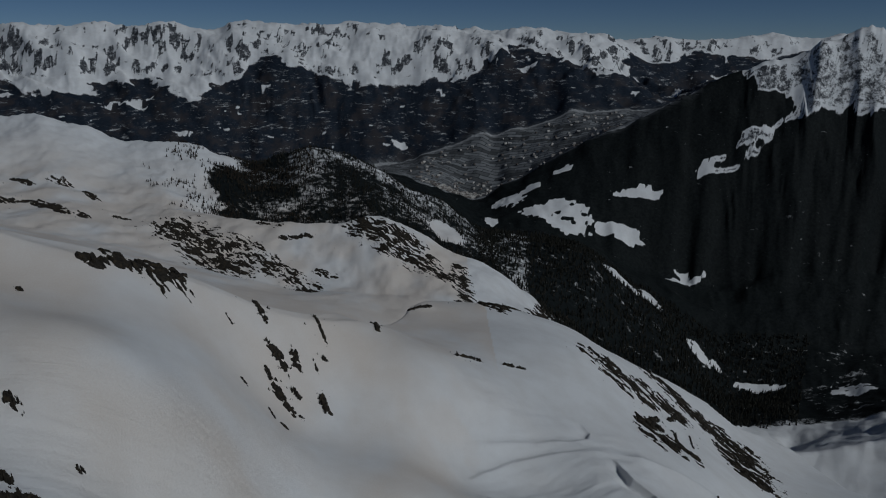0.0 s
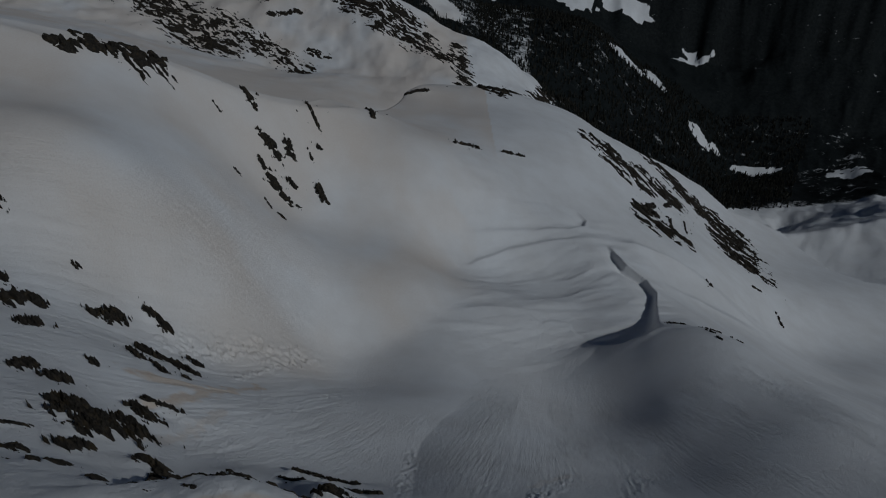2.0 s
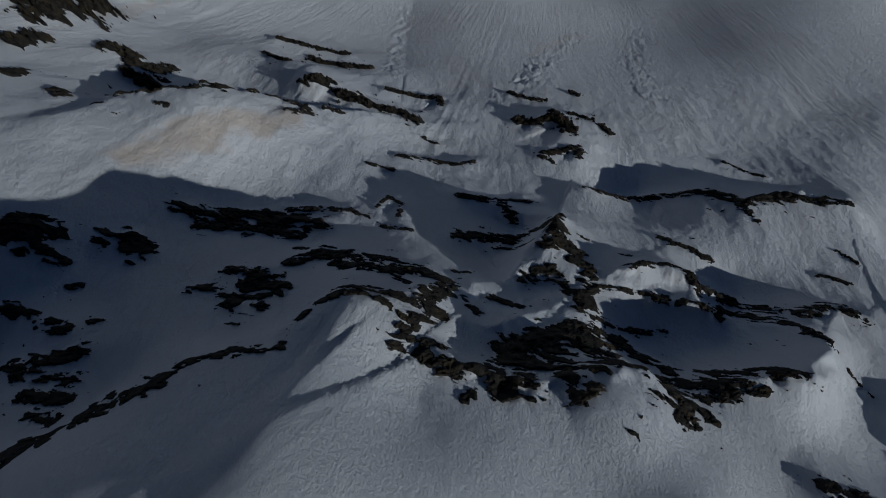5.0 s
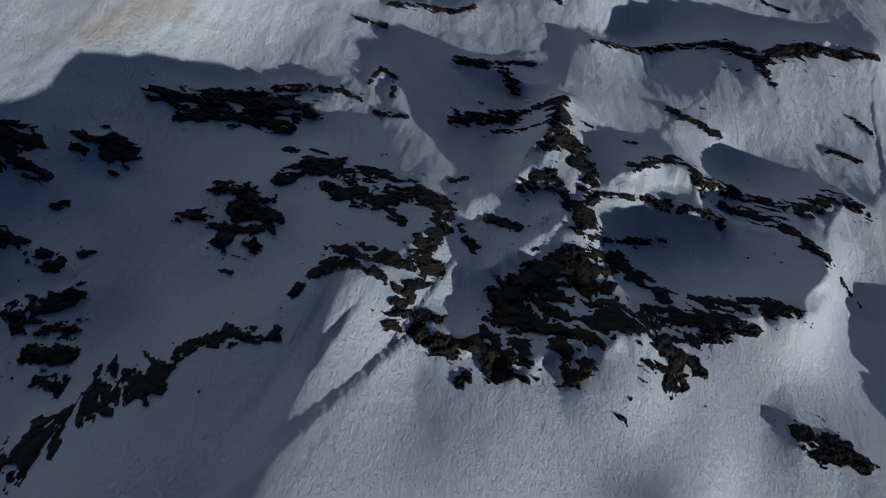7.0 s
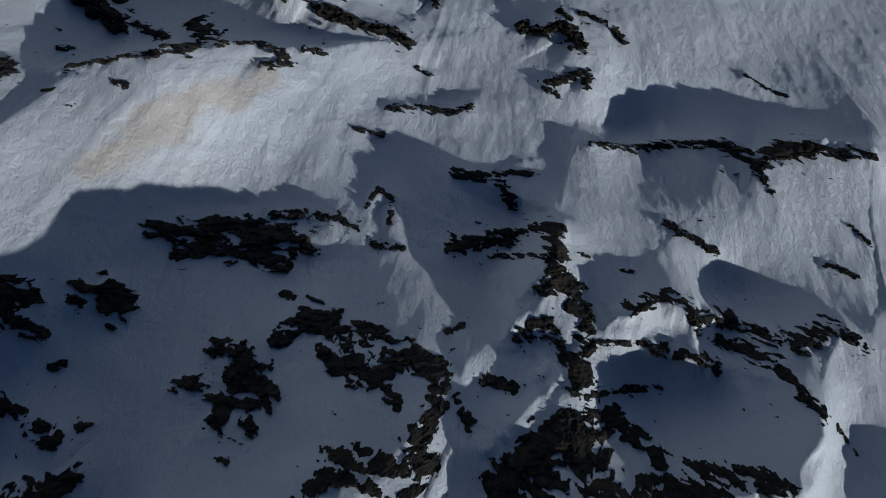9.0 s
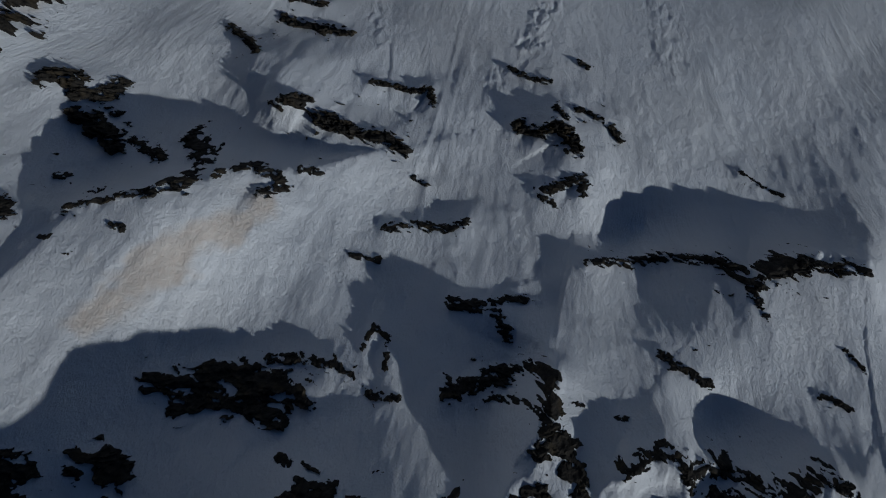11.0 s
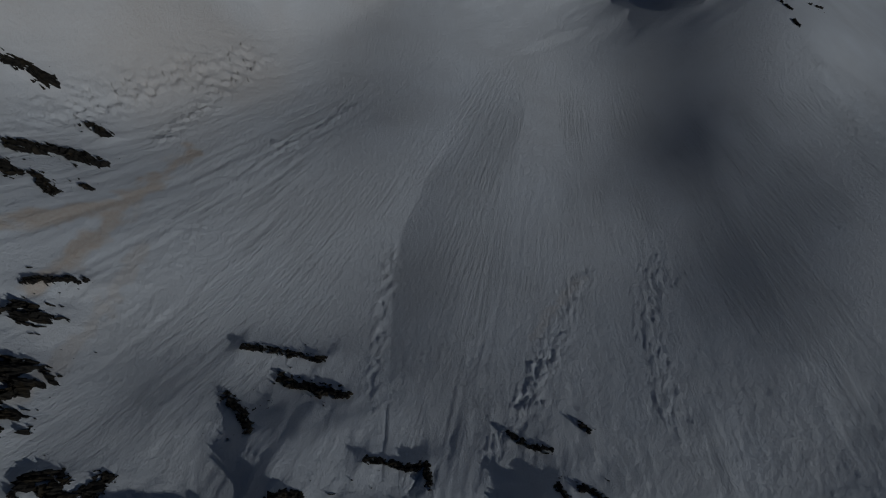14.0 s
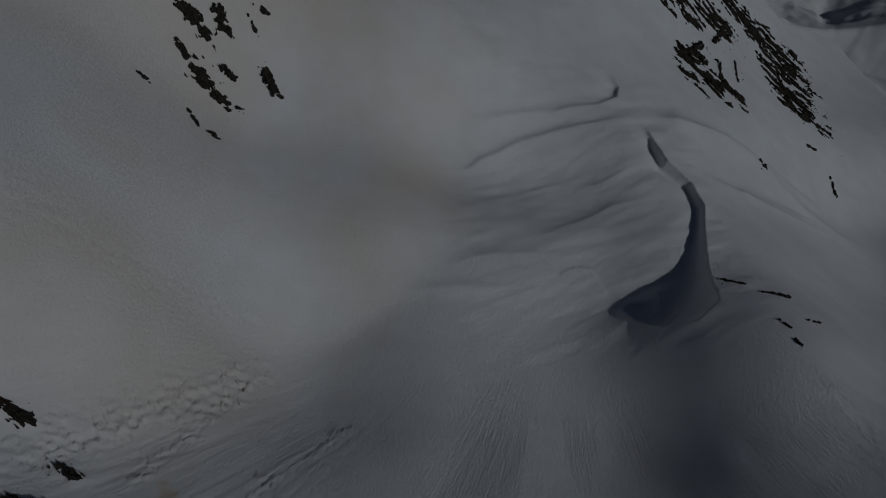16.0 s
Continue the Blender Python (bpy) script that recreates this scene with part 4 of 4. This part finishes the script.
DUST_STAINS = [
    (-50.6, 26.7, -29.4, 44.6, 4.0, 0.7),
    (-48.9, 31.3, -28.5, 46.4, 4.0, 0.65),
    (-105.8, 131.3, -87.0, 145.1, 4, 0.8),
    (-93.4, 114.9, -79.3, 171.7, 4.5, 0.8),
    (-85.1, 86.2, -77.9, 130.9, 3, 0.35),
    (-124.1, 217.2, -111.9, 228.7, 5, 0.35),
    (-34.9, 395.0, 6.9, 421.1, 24, 0.3),
    (-172.7, 231.1, -133.1, 222.6, 10, 0.3),
    (28.7, 107.9, 47.7, 131.0, 2.5, 0.25),
]
CLEARINGS = [
    (442, 2675, 112, 70),
    (691, 2634, 85, 27),
    (486, 2595, 63, 24),
    (782, 2771, 93, 17),
    (266, 2818, 57, 60),
    (507, 2915, 47, 21),
    (1110, 2831, 68, 12),
    (1269, 2860, 80, 14),
    (185, 2624, 34, 48),
    (362, 2861, 55, 27),
    (564, 2061, 60, 70),
    (928, 2536, 92, 31),
    (659, 2097, 37, 70),
    (795, 2031, 46, 39),
    (866, 2035, 26, 24),
    (977, 1966, 72, 18),
    (1238, 1879, 76, 53),
    (7, 1715, 36, 59),
]



def cover_at(x, y, z):
    """How much of the ground is woods, fields and dusty snow."""
    d = np.maximum(y - EYE_Y, 1.0)
    bear = np.clip((x - EYE_X) / d, -0.85, 0.85)
    n = fbm(bear / 0.06, d / 90, 5, 61, 0.6)
    n2 = fbm(bear / 0.02, d / 30, 4, 71, 0.6)
    n3 = fbm(bear / 0.11, d / 500, 4, 63, 0.55)
    line = np.interp(bear, (-0.7, -0.5, -0.36, -0.2, 0.0, 0.2), (60, 85, 140, 125, 150, 190))
    woods = step(3350, 3450, d) * step(-25, 35, line + 30 * n + 85 * n3 - z)
    up = (z - 300) / d + 0.006 * n + 0.004 * n2
    open_snow = step(-0.004, 0.004, up - np.interp(bear, (0.34, 0.38, 0.415, 0.46, 0.50, 0.606), (0.2, -0.015, -0.052, -0.070, -0.100, -0.089)))
    gully = np.interp(bear, (0.345, 0.36, 0.48, 0.50), (0, 0.005, 0.017, 0))
    open_snow = np.maximum(open_snow, (gully > 0) * step(gully + 1e-3, 0.4 * gully, np.abs(up - np.interp(bear, (0.36, 0.407, 0.479), (-0.181, -0.163, -0.100))) + 0.3 * gully * (n2 + 0.5)))
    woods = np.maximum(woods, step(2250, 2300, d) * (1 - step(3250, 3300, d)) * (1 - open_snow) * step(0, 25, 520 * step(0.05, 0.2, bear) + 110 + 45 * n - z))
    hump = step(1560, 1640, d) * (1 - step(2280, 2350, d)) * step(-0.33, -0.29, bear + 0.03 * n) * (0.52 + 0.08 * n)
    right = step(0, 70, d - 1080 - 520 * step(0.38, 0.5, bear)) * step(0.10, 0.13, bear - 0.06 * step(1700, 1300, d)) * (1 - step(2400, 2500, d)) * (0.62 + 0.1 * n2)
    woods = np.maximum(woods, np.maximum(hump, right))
    clear = 0.7 * step(0.75, 1.1, n + 0.5 * n2) * step(3300, 3400, d)
    clear = np.clip(clear, 0, 1)
    for cx, cy, rx, ry in CLEARINGS:
        clear = np.maximum(clear, step(0.15, -0.15, ((x - cx) / rx) ** 2 + ((y - cy) / ry) ** 2 - 1 + 0.7 * n2 + 0.4 * n))
    woods = woods * (1 - clear)
    fields = step(3080, 3130, d) * (1 - step(3660, 3720, d)) * step(-0.12, -0.08, bear) * (1 - step(0.33, 0.36, bear))
    woods = woods * (1 - fields)
    veil, east = along(x, y, DUST_EDGE)[0], right_of(x, y, DUST_EDGE)
    veil = step(-34, 46, np.where(east, -veil, veil) + 20 * fbm(x / 40, y / 60, 3, 84)) * step(150, 215, y)
    dust = (0.05 + 0.52 * veil) * step(-1.7, 0.8, fbm(x / 70, y / 100, 4, 81)) * (1 - step(1500, 2000, d))
    for ax, ay, cx, cy, w, much in DUST_STAINS:
        near = np.nonzero(np.hypot(x - (ax + cx) / 2, y - (ay + cy) / 2) < np.hypot(ax - cx, ay - cy) + 3 * w)[0]
        r, side = along(x[near], y[near], [(ax, ay), (cx, cy)])
        dust[near] = np.maximum(dust[near], much * step(1.0, 0.1, r / w + 0.5 * fbm(x[near] / w, y[near] / w, 3, 83)))
    return woods, fields, dust


def grid_mesh(name, xs, ys):
    """One sheet over the rows of x and y, with its land cover."""
    rows, cols = xs.shape
    z = height(xs.ravel(), ys.ravel()).reshape(xs.shape)
    co = np.stack([xs, ys, z], -1).reshape(-1, 3)
    i = (np.arange(rows - 1)[:, None] * cols + np.arange(cols - 1)[None]).ravel()
    quads = np.stack([i, i + 1, i + cols + 1, i + cols], 1)
    me = bpy.data.meshes.new(name)
    me.vertices.add(len(co))
    me.vertices.foreach_set("co", co.ravel())
    me.loops.add(quads.size)
    me.loops.foreach_set("vertex_index", quads.ravel())
    me.polygons.add(len(quads))
    me.polygons.foreach_set("loop_start", np.arange(0, quads.size, 4))
    me.polygons.foreach_set("loop_total", np.full(len(quads), 4))
    me.polygons.foreach_set("use_smooth", np.ones(len(quads), bool))
    me.update(calc_edges=True)
    w, f, s = cover_at(co[:, 0], co[:, 1], co[:, 2])
    gy, gx = np.gradient(z, axis=0), np.gradient(z, axis=1)
    slope = np.hypot(gx / np.maximum(np.abs(np.gradient(xs, axis=1)), 0.01), gy / np.maximum(np.abs(np.gradient(ys, axis=0)), 0.01))
    d = co[:, 1] - EYE_Y
    rock = step(0.25, 0.7, slope.ravel() / 2.0 + 0.4 * fbm(co[:, 0] / 40, co[:, 1] / 60, 6, 91, 0.65)) * step(2600, 2800, d) * step(60, 130, co[:, 2] + 330 * step(0.34, 0.38, co[:, 0] / np.maximum(d, 1))) * (1 - 0.15 * step(0.4, 0.5, co[:, 0] / np.maximum(d, 1)))
    spin, run = streak(co[:, 0], co[:, 1])
    swept = ((0.33 + 0.35 * step(5, 25, co[:, 0])) * step(-40, -10, co[:, 1]) + 0.7 * step(25, 60, co[:, 1])) * (1 - step(190, 270, co[:, 1])) * np.clip(0.28 + 1.2 * fbm(spin / 24, run / 45, 4, 97, 0.6), 0.06, 1) * (1 - 0.8 * step(-8, -24, co[:, 0]) * step(78, 55, co[:, 1]))
    flow = me.color_attributes.new("flow", "FLOAT_COLOR", "POINT")
    flow.data.foreach_set("color", np.stack([spin * 0.62, run * 0.05, np.zeros_like(run), swept], 1).ravel())
    attr = me.color_attributes.new("cover", "FLOAT_COLOR", "POINT")
    attr.data.foreach_set("color", np.stack([w, f, s, rock * (1 - w)], 1).ravel())
    return me


ys = [-62.0]
while ys[-1] < 4880:
    ys.append(ys[-1] + (0.0026 if ys[-1] < 200 else 0.0030 if ys[-1] < 500 else 0.0054) * (ys[-1] + 150))
ys = np.array([-4000, -1500, -600, -300, -180, -120, -90, -72] + ys)
cs = np.concatenate([[-6, -3, -1.8, -1.25], np.linspace(-1, 1, 881), [1.25, 1.8, 3, 6]])
half = 0.80 * (np.maximum(ys, -62) + 135) + 1.1 * np.maximum(-62 - ys, 0)
ground = new("ground", grid_mesh("ground", cs[None] * half[:, None], np.repeat(ys[:, None], len(cs), 1)))
ground.data.materials.append(ground_mat)
tagged(ground, "snow-covered mountain slopes and wooded valley streaked with tan dust", "ground", kind="structure")


# ---- rock outcrops: schist that breaks through the snow ----
ROCKY_GROUND_NEAR = [
    ([(-535.7, 1326.5), (-474.4, 1272.8), (-393.3, 1174.0)], 48, 0.31),
    ([(-398.9, 1273.9), (-319.9, 1208.3), (-246.0, 1141.9)], 26, 0.26),
    ([(-212.6, 354.1), (-202.2, 364.2)], 8, 0.6),
    ([(-201.0, 386.0), (-185.1, 385.8)], 18, 0.38),
    ([(-864.0, 1307.9), (-819.6, 1344.2), (-724.8, 1268.4)], 14, 0.7),
    ([(-703.0, 1287.2), (-692.5, 1278.2)], 12, 0.7),
    ([(-659.9, 1344.3), (-636.9, 1342.3)], 7, 0.7),
    ([(-870.9, 1534.1), (-848.1, 1523.3)], 15, 0.55),
    ([(-958.7, 1521.5), (-904.0, 1489.1)], 8, 0.6),
    ([(-772.0, 1467.6), (-752.0, 1448.6)], 10, 0.6),
    ([(-161.9, 1359.0), (-119.7, 1334.8), (-74.3, 1331.3)], 30, 0.6),
    ([(-105.2, 1284.4), (-39.0, 1280.0)], 26, 0.45),
    ([(-49.1, 1249.1), (4.9, 1217.9)], 26, 0.32),
    ([(-320.1, 1314.1), (-273.0, 1331.9)], 8, 0.6),
    ([(-382.0, 1386.9), (-336.0, 1364.6)], 7, 0.6),
]
ROCKY_GROUND_FAR = [
    ([(27.6, 1291.8), (63.0, 740.0), (210.8, 1371.5), (300.5, 1556.1)], 17, 0.34),
    ([(173.7, 663.2), (201.2, 631.1), (260.8, 683.2)], 24, 0.27),
    ([(293.5, 794.6), (326.7, 753.6), (372.8, 751.5), (336.0, 613.6)], 30, 0.25),
    ([(194.5, 562.3), (207.7, 567.8)], 9, 0.75),
    ([(204.7, 538.6), (222.9, 542.3)], 20, 0.36),
    ([(-237.6, 1213.6), (-204.6, 1202.0)], 9, 0.35),
]
ROCKY_GROUND = ROCKY_GROUND_NEAR + ROCKY_GROUND_FAR



def drape(name, x, y, off):
    """A rugged sheet of rock cells: off is its height over the snow; cells far under the snow are left out.
    Returns meshes, island by island, the large ones first, and one with all the small chips."""
    rows, cols = x.shape
    z = height(x.ravel(), y.ravel()).reshape(x.shape) + off
    keep = np.maximum.reduce([off[:-1, :-1], off[1:, :-1], off[:-1, 1:], off[1:, 1:]]) > 0.0
    label = np.zeros(keep.shape, int)
    sizes = [0]
    for r, c in zip(*np.nonzero(keep)):
        if label[r, c]:
            continue
        label[r, c] = len(sizes)
        todo, size = [(r, c)], 0
        while todo:
            i, j = todo.pop()
            size += 1
            for a, e in ((i + 1, j), (i - 1, j), (i, j + 1), (i, j - 1)):
                if 0 <= a < rows - 1 and 0 <= e < cols - 1 and keep[a, e] and not label[a, e]:
                    label[a, e] = len(sizes)
                    todo.append((a, e))
        sizes.append(size)
    order = [k for k in sorted(range(1, len(sizes)), key=lambda k: -sizes[k]) if sizes[k] > 14][:9]
    made = []
    co = np.stack([x, y, z], -1).reshape(-1, 3)
    for k in order + [0]:
        pick = (label == k) if k else (keep & ~np.isin(label, order))
        i = np.nonzero(pick.ravel())[0]
        if not len(i):
            continue
        i = (i // (cols - 1)) * cols + i % (cols - 1)
        quads = np.stack([i, i + 1, i + cols + 1, i + cols], 1)
        ids, back = np.unique(quads, return_inverse=True)
        me = bpy.data.meshes.new(name)
        me.from_pydata(co[ids].tolist(), [], back.reshape(-1, 4).tolist())
        me.materials.append(rock_mat)
        made.append((k, me))
    return made


def outcrop(line, w, seed, cell, cov, tall, lean, label, group, bed=(2.1, 0.85)):
    """One outcrop along a line: half width w, cover from 0 to 1, beds that run along lean (degrees)."""
    m = 2.0 * w + 1.5 * cell
    px, py = [p[0] for p in line], [p[1] for p in line]
    xs, ys_ = np.arange(min(px) - m, max(px) + m + cell, cell), np.arange(min(py) - m, max(py) + m + cell, cell)
    x, y = np.meshgrid(xs, ys_)
    x = x + 0.35 * cell * grain(x / cell * 0.7, y / cell * 0.7, seed + 5)
    y = y + 0.35 * cell * grain(x / cell * 0.7, y / cell * 0.7, seed + 6)
    r, side = along(x, y, line)
    ca, sa = math.cos(radians(lean)), math.sin(radians(lean))
    s = min(max(0.62 * w, 2.8 * cell), 5.0)
    wx = x + 0.8 * s * fbm(x / (2.6 * s), y / (2.6 * s), 3, seed + 1)
    wy = y + 0.55 * s * fbm(x / (2.6 * s) + 7.7, y / (2.6 * s), 3, seed + 2)
    p, q = (wx * ca + wy * sa) / (bed[0] * s), (wy * ca - wx * sa) / (bed[1] * s)
    beds = 0.85 * fbm(p, q, 5, seed, 0.58) + 0.30 * crests(p * 0.7, q * 0.9, 3, seed + 3) + 0.12 * fbm(x / (2.2 * cell), y / (2.2 * cell), 2, seed + 4)
    off = (cov - 0.58) * 2.0 + 1.25 * beds + 0.85 * np.exp(-(r / w) ** 2) - 1.25 * step(0.7 * w, 2.0 * w, r)
    off = tall * np.clip(off, -0.6, 0.55 + 0.25 * grain(p * 2, q * 2, seed + 8)) * (1 + 0.35 * crests(x / (6 * cell), y / (3 * cell), 3, seed + 9))
    parts = drape("crag", x, y, off)
    if not parts:
        return
    base = new("rock_outcrop")
    bx, by = sum(px) / len(px), sum(py) / len(py)
    base.location = (bx, by, float(height(np.array([bx]), np.array([by]))[0]))
    tagged(base, label, "rock", group)
    for k, me in parts:
        me.transform(Matrix.Translation(-base.location))
        ob = new("crag" if k else "scree", me)
        if not k:
            tagged(ob, kind="stuff")
        ob.parent = base


def outcrop_label(w, y):
    size = "small" if w < 0.6 else "broad" if w > 1.5 else "narrow"
    place = "steep shaded snow face" if y < 60 else "snowy avalanche apron" if y < 160 else "smooth snow bowl"
    return f"{size} dark lichen-stained schist outcrop breaking through the {place}"


for n, (line, w, h) in enumerate(OUTCROPS):
    if w > 0:
        far_off = math.hypot(line[0][1] - 20, 120) if line[0][1] < 200 else line[0][1]
        outcrop(line, (1.03 if line[0][1] < 60 else 1.5 if line[0][1] < 200 else 0.95) * w, 100 + 13 * n, min(max(0.0014 * far_off, 0.15 + 0.02 * w), 0.9), 0.40 if line[0][1] < 60 else 0.44, (0.5 + 0.5 * min(w, 2.0)) * (0.75 if line[0][1] < 60 else 3.0 if line[0][0] < -75 and line[0][1] < 200 else 2.0),
                -15 if line[0][1] < 200 else 55, outcrop_label(w, line[0][1]), "rock outcrops", (2.5, 0.8) if line[0][1] < 42 else (1.7, 0.85) if line[0][1] < 200 else (2.4, 0.75))
for n, (line, w, cov) in enumerate(ROCKY_GROUND):
    outcrop(line, w, 9000 + 17 * n, 1.25, 0.04 + 0.42 * cov, 3.5, -38, "dark rock teeth scattered over a far snowy ridge", "ridge rocks", (2.6, 0.75))


# ---- woods: larches and spruces on the near hills, too many to count ----
def conifers(name, spots, low, high, mat, label, seed):
    """Many small conifers as one sheet of meshes: a thin trunk and ragged tiers of drooping boughs."""
    rng = np.random.default_rng(seed)
    verts, faces, base = [], [], 0
    sides = 6
    for x, y, z in spots:
        tall = rng.uniform(low, high)
        wide = tall * rng.uniform(0.15, 0.23)
        turn = rng.uniform(0, 6.28)
        lean = rng.normal(0, 0.02, 2) * tall
        for k, (bottom, top, girth) in enumerate(((0.10, 0.55, 1.0), (0.36, 0.78, 0.72), (0.60, 1.0, 0.45))):
            ang = turn + 0.5 * k + np.arange(sides) * 2 * math.pi / sides
            rad = wide * girth * rng.uniform(0.65, 1.2, sides)
            droop = rng.uniform(-0.05, 0.05, sides) * tall
            for a, r, dz in zip(ang, rad, droop):
                verts.append((x + r * math.cos(a) + lean[0] * bottom, y + r * math.sin(a) + lean[1] * bottom, z + bottom * tall + dz))
            verts.append((x + lean[0], y + lean[1], z + top * tall))
            for s in range(sides):
                faces.append((base + s, base + (s + 1) % sides, base + sides))
            base += sides + 1
    me = bpy.data.meshes.new(name)
    me.from_pydata(verts, [], faces)
    me.materials.append(mat)
    ob = new(name, me)
    return tagged(ob, label, "trees", kind="stuff")


needle_mat, t, b = material("dark_needles", 0.9)
isle = t.nodes.new("ShaderNodeNewGeometry")
t.links.new(mix(t, isle.outputs["Random Per Island"], (0.008, 0.010, 0.009, 1), (0.036, 0.034, 0.028, 1)), b.inputs["Base Color"])
larch_mat, t, b = material("bare_larch_twigs", 0.9)
isle = t.nodes.new("ShaderNodeNewGeometry")
t.links.new(mix(t, isle.outputs["Random Per Island"], (0.018, 0.015, 0.012, 1), (0.05, 0.04, 0.03, 1)), b.inputs["Base Color"])


def spots_in(count, near, far_, left, right_, keep, seed):
    """Tree places between two distances and two bearings; keep(x, y, bearing, distance) gives their odds."""
    rng = np.random.default_rng(seed)
    d = np.sqrt(rng.uniform(near ** 2, far_ ** 2, count * 6))
    bear = rng.uniform(left, right_, count * 6)
    x, y = EYE_X + bear * d, EYE_Y + d
    ok = np.nonzero(rng.uniform(0, 1, len(x)) < keep(x, y, bear, d))[0][:count]
    return np.stack([x[ok], y[ok], height(x[ok], y[ok]) - 0.3], 1)


def wood_odds(x, y, bear, d):
    w, f, s = cover_at(x, y, height(x, y))
    return np.clip(w, 0, 1)


def fringe_odds(x, y, bear, d):
    return step(-0.42, -0.27, bear + 0.05 * fbm(x / 60, y / 60, 3, 95)) * step(0.1, 0.5, 0.4 + fbm(x / 90, y / 120, 3, 96))


conifers("larch_fringe", spots_in(1500, 1540, 2050, -0.42, -0.18, fringe_odds, 3), 6, 11, larch_mat,
         "bare brown larches thinning out onto open snow", 31)
conifers("hump_wood", spots_in(5200, 1600, 2200, -0.34, 0.08, wood_odds, 4), 7, 12, needle_mat,
         "dense dark conifer wood on a rounded snowy hill", 32)
conifers("gorge_wood", spots_in(6500, 1150, 2300, 0.05, 0.55, wood_odds, 5), 10, 18, needle_mat,
         "dense dark spruce wood on a shaded valley side", 33)


# ---- the town and farms on the valley floor, too many to count ----
def houses(name, count, seed):
    rng = np.random.default_rng(seed)
    verts, faces = [], []
    for k in range(count):
        bear, d = (0.02 + rng.normal(0, 0.02), 3140 + abs(rng.normal(0, 45))) if k < count * 0.6 else (rng.uniform(-0.05, 0.25), rng.uniform(3150, 3650))
        x, y = EYE_X + bear * d, EYE_Y + d
        z = float(height(np.array([x]), np.array([y]))[0]) - 1
        w, l, h, turn = rng.uniform(3, 6), rng.uniform(4, 9), rng.uniform(4, 7), rng.uniform(0, 3.14)
        ca, sa, n = math.cos(turn), math.sin(turn), len(verts)
        for px, py, pz in ((-w, -l, 0), (w, -l, 0), (w, l, 0), (-w, l, 0), (-w, -l, h), (w, -l, h), (w, l, h), (-w, l, h), (0, -l, h * 1.5), (0, l, h * 1.5)):
            verts.append((x + px * ca - py * sa, y + px * sa + py * ca, z + pz))
        faces += [tuple(n + i for i in f) for f in ((0, 1, 5, 8, 4), (2, 3, 7, 9, 6), (1, 2, 6, 5), (3, 0, 4, 7), (4, 8, 9, 7), (5, 6, 9, 8))]
    me = bpy.data.meshes.new(name)
    me.from_pydata(verts, [], faces)
    me.materials.append(house_mat)
    return tagged(new(name, me), "scattered pale houses of a valley town among fields", "houses", kind="stuff")


house_mat, t, b = material("pale_plaster", 0.8)
isle = t.nodes.new("ShaderNodeNewGeometry")
t.links.new(mix(t, isle.outputs["Random Per Island"], (0.12, 0.10, 0.09, 1), (0.55, 0.53, 0.50, 1)), b.inputs["Base Color"])
houses("valley_town", 420, 71)
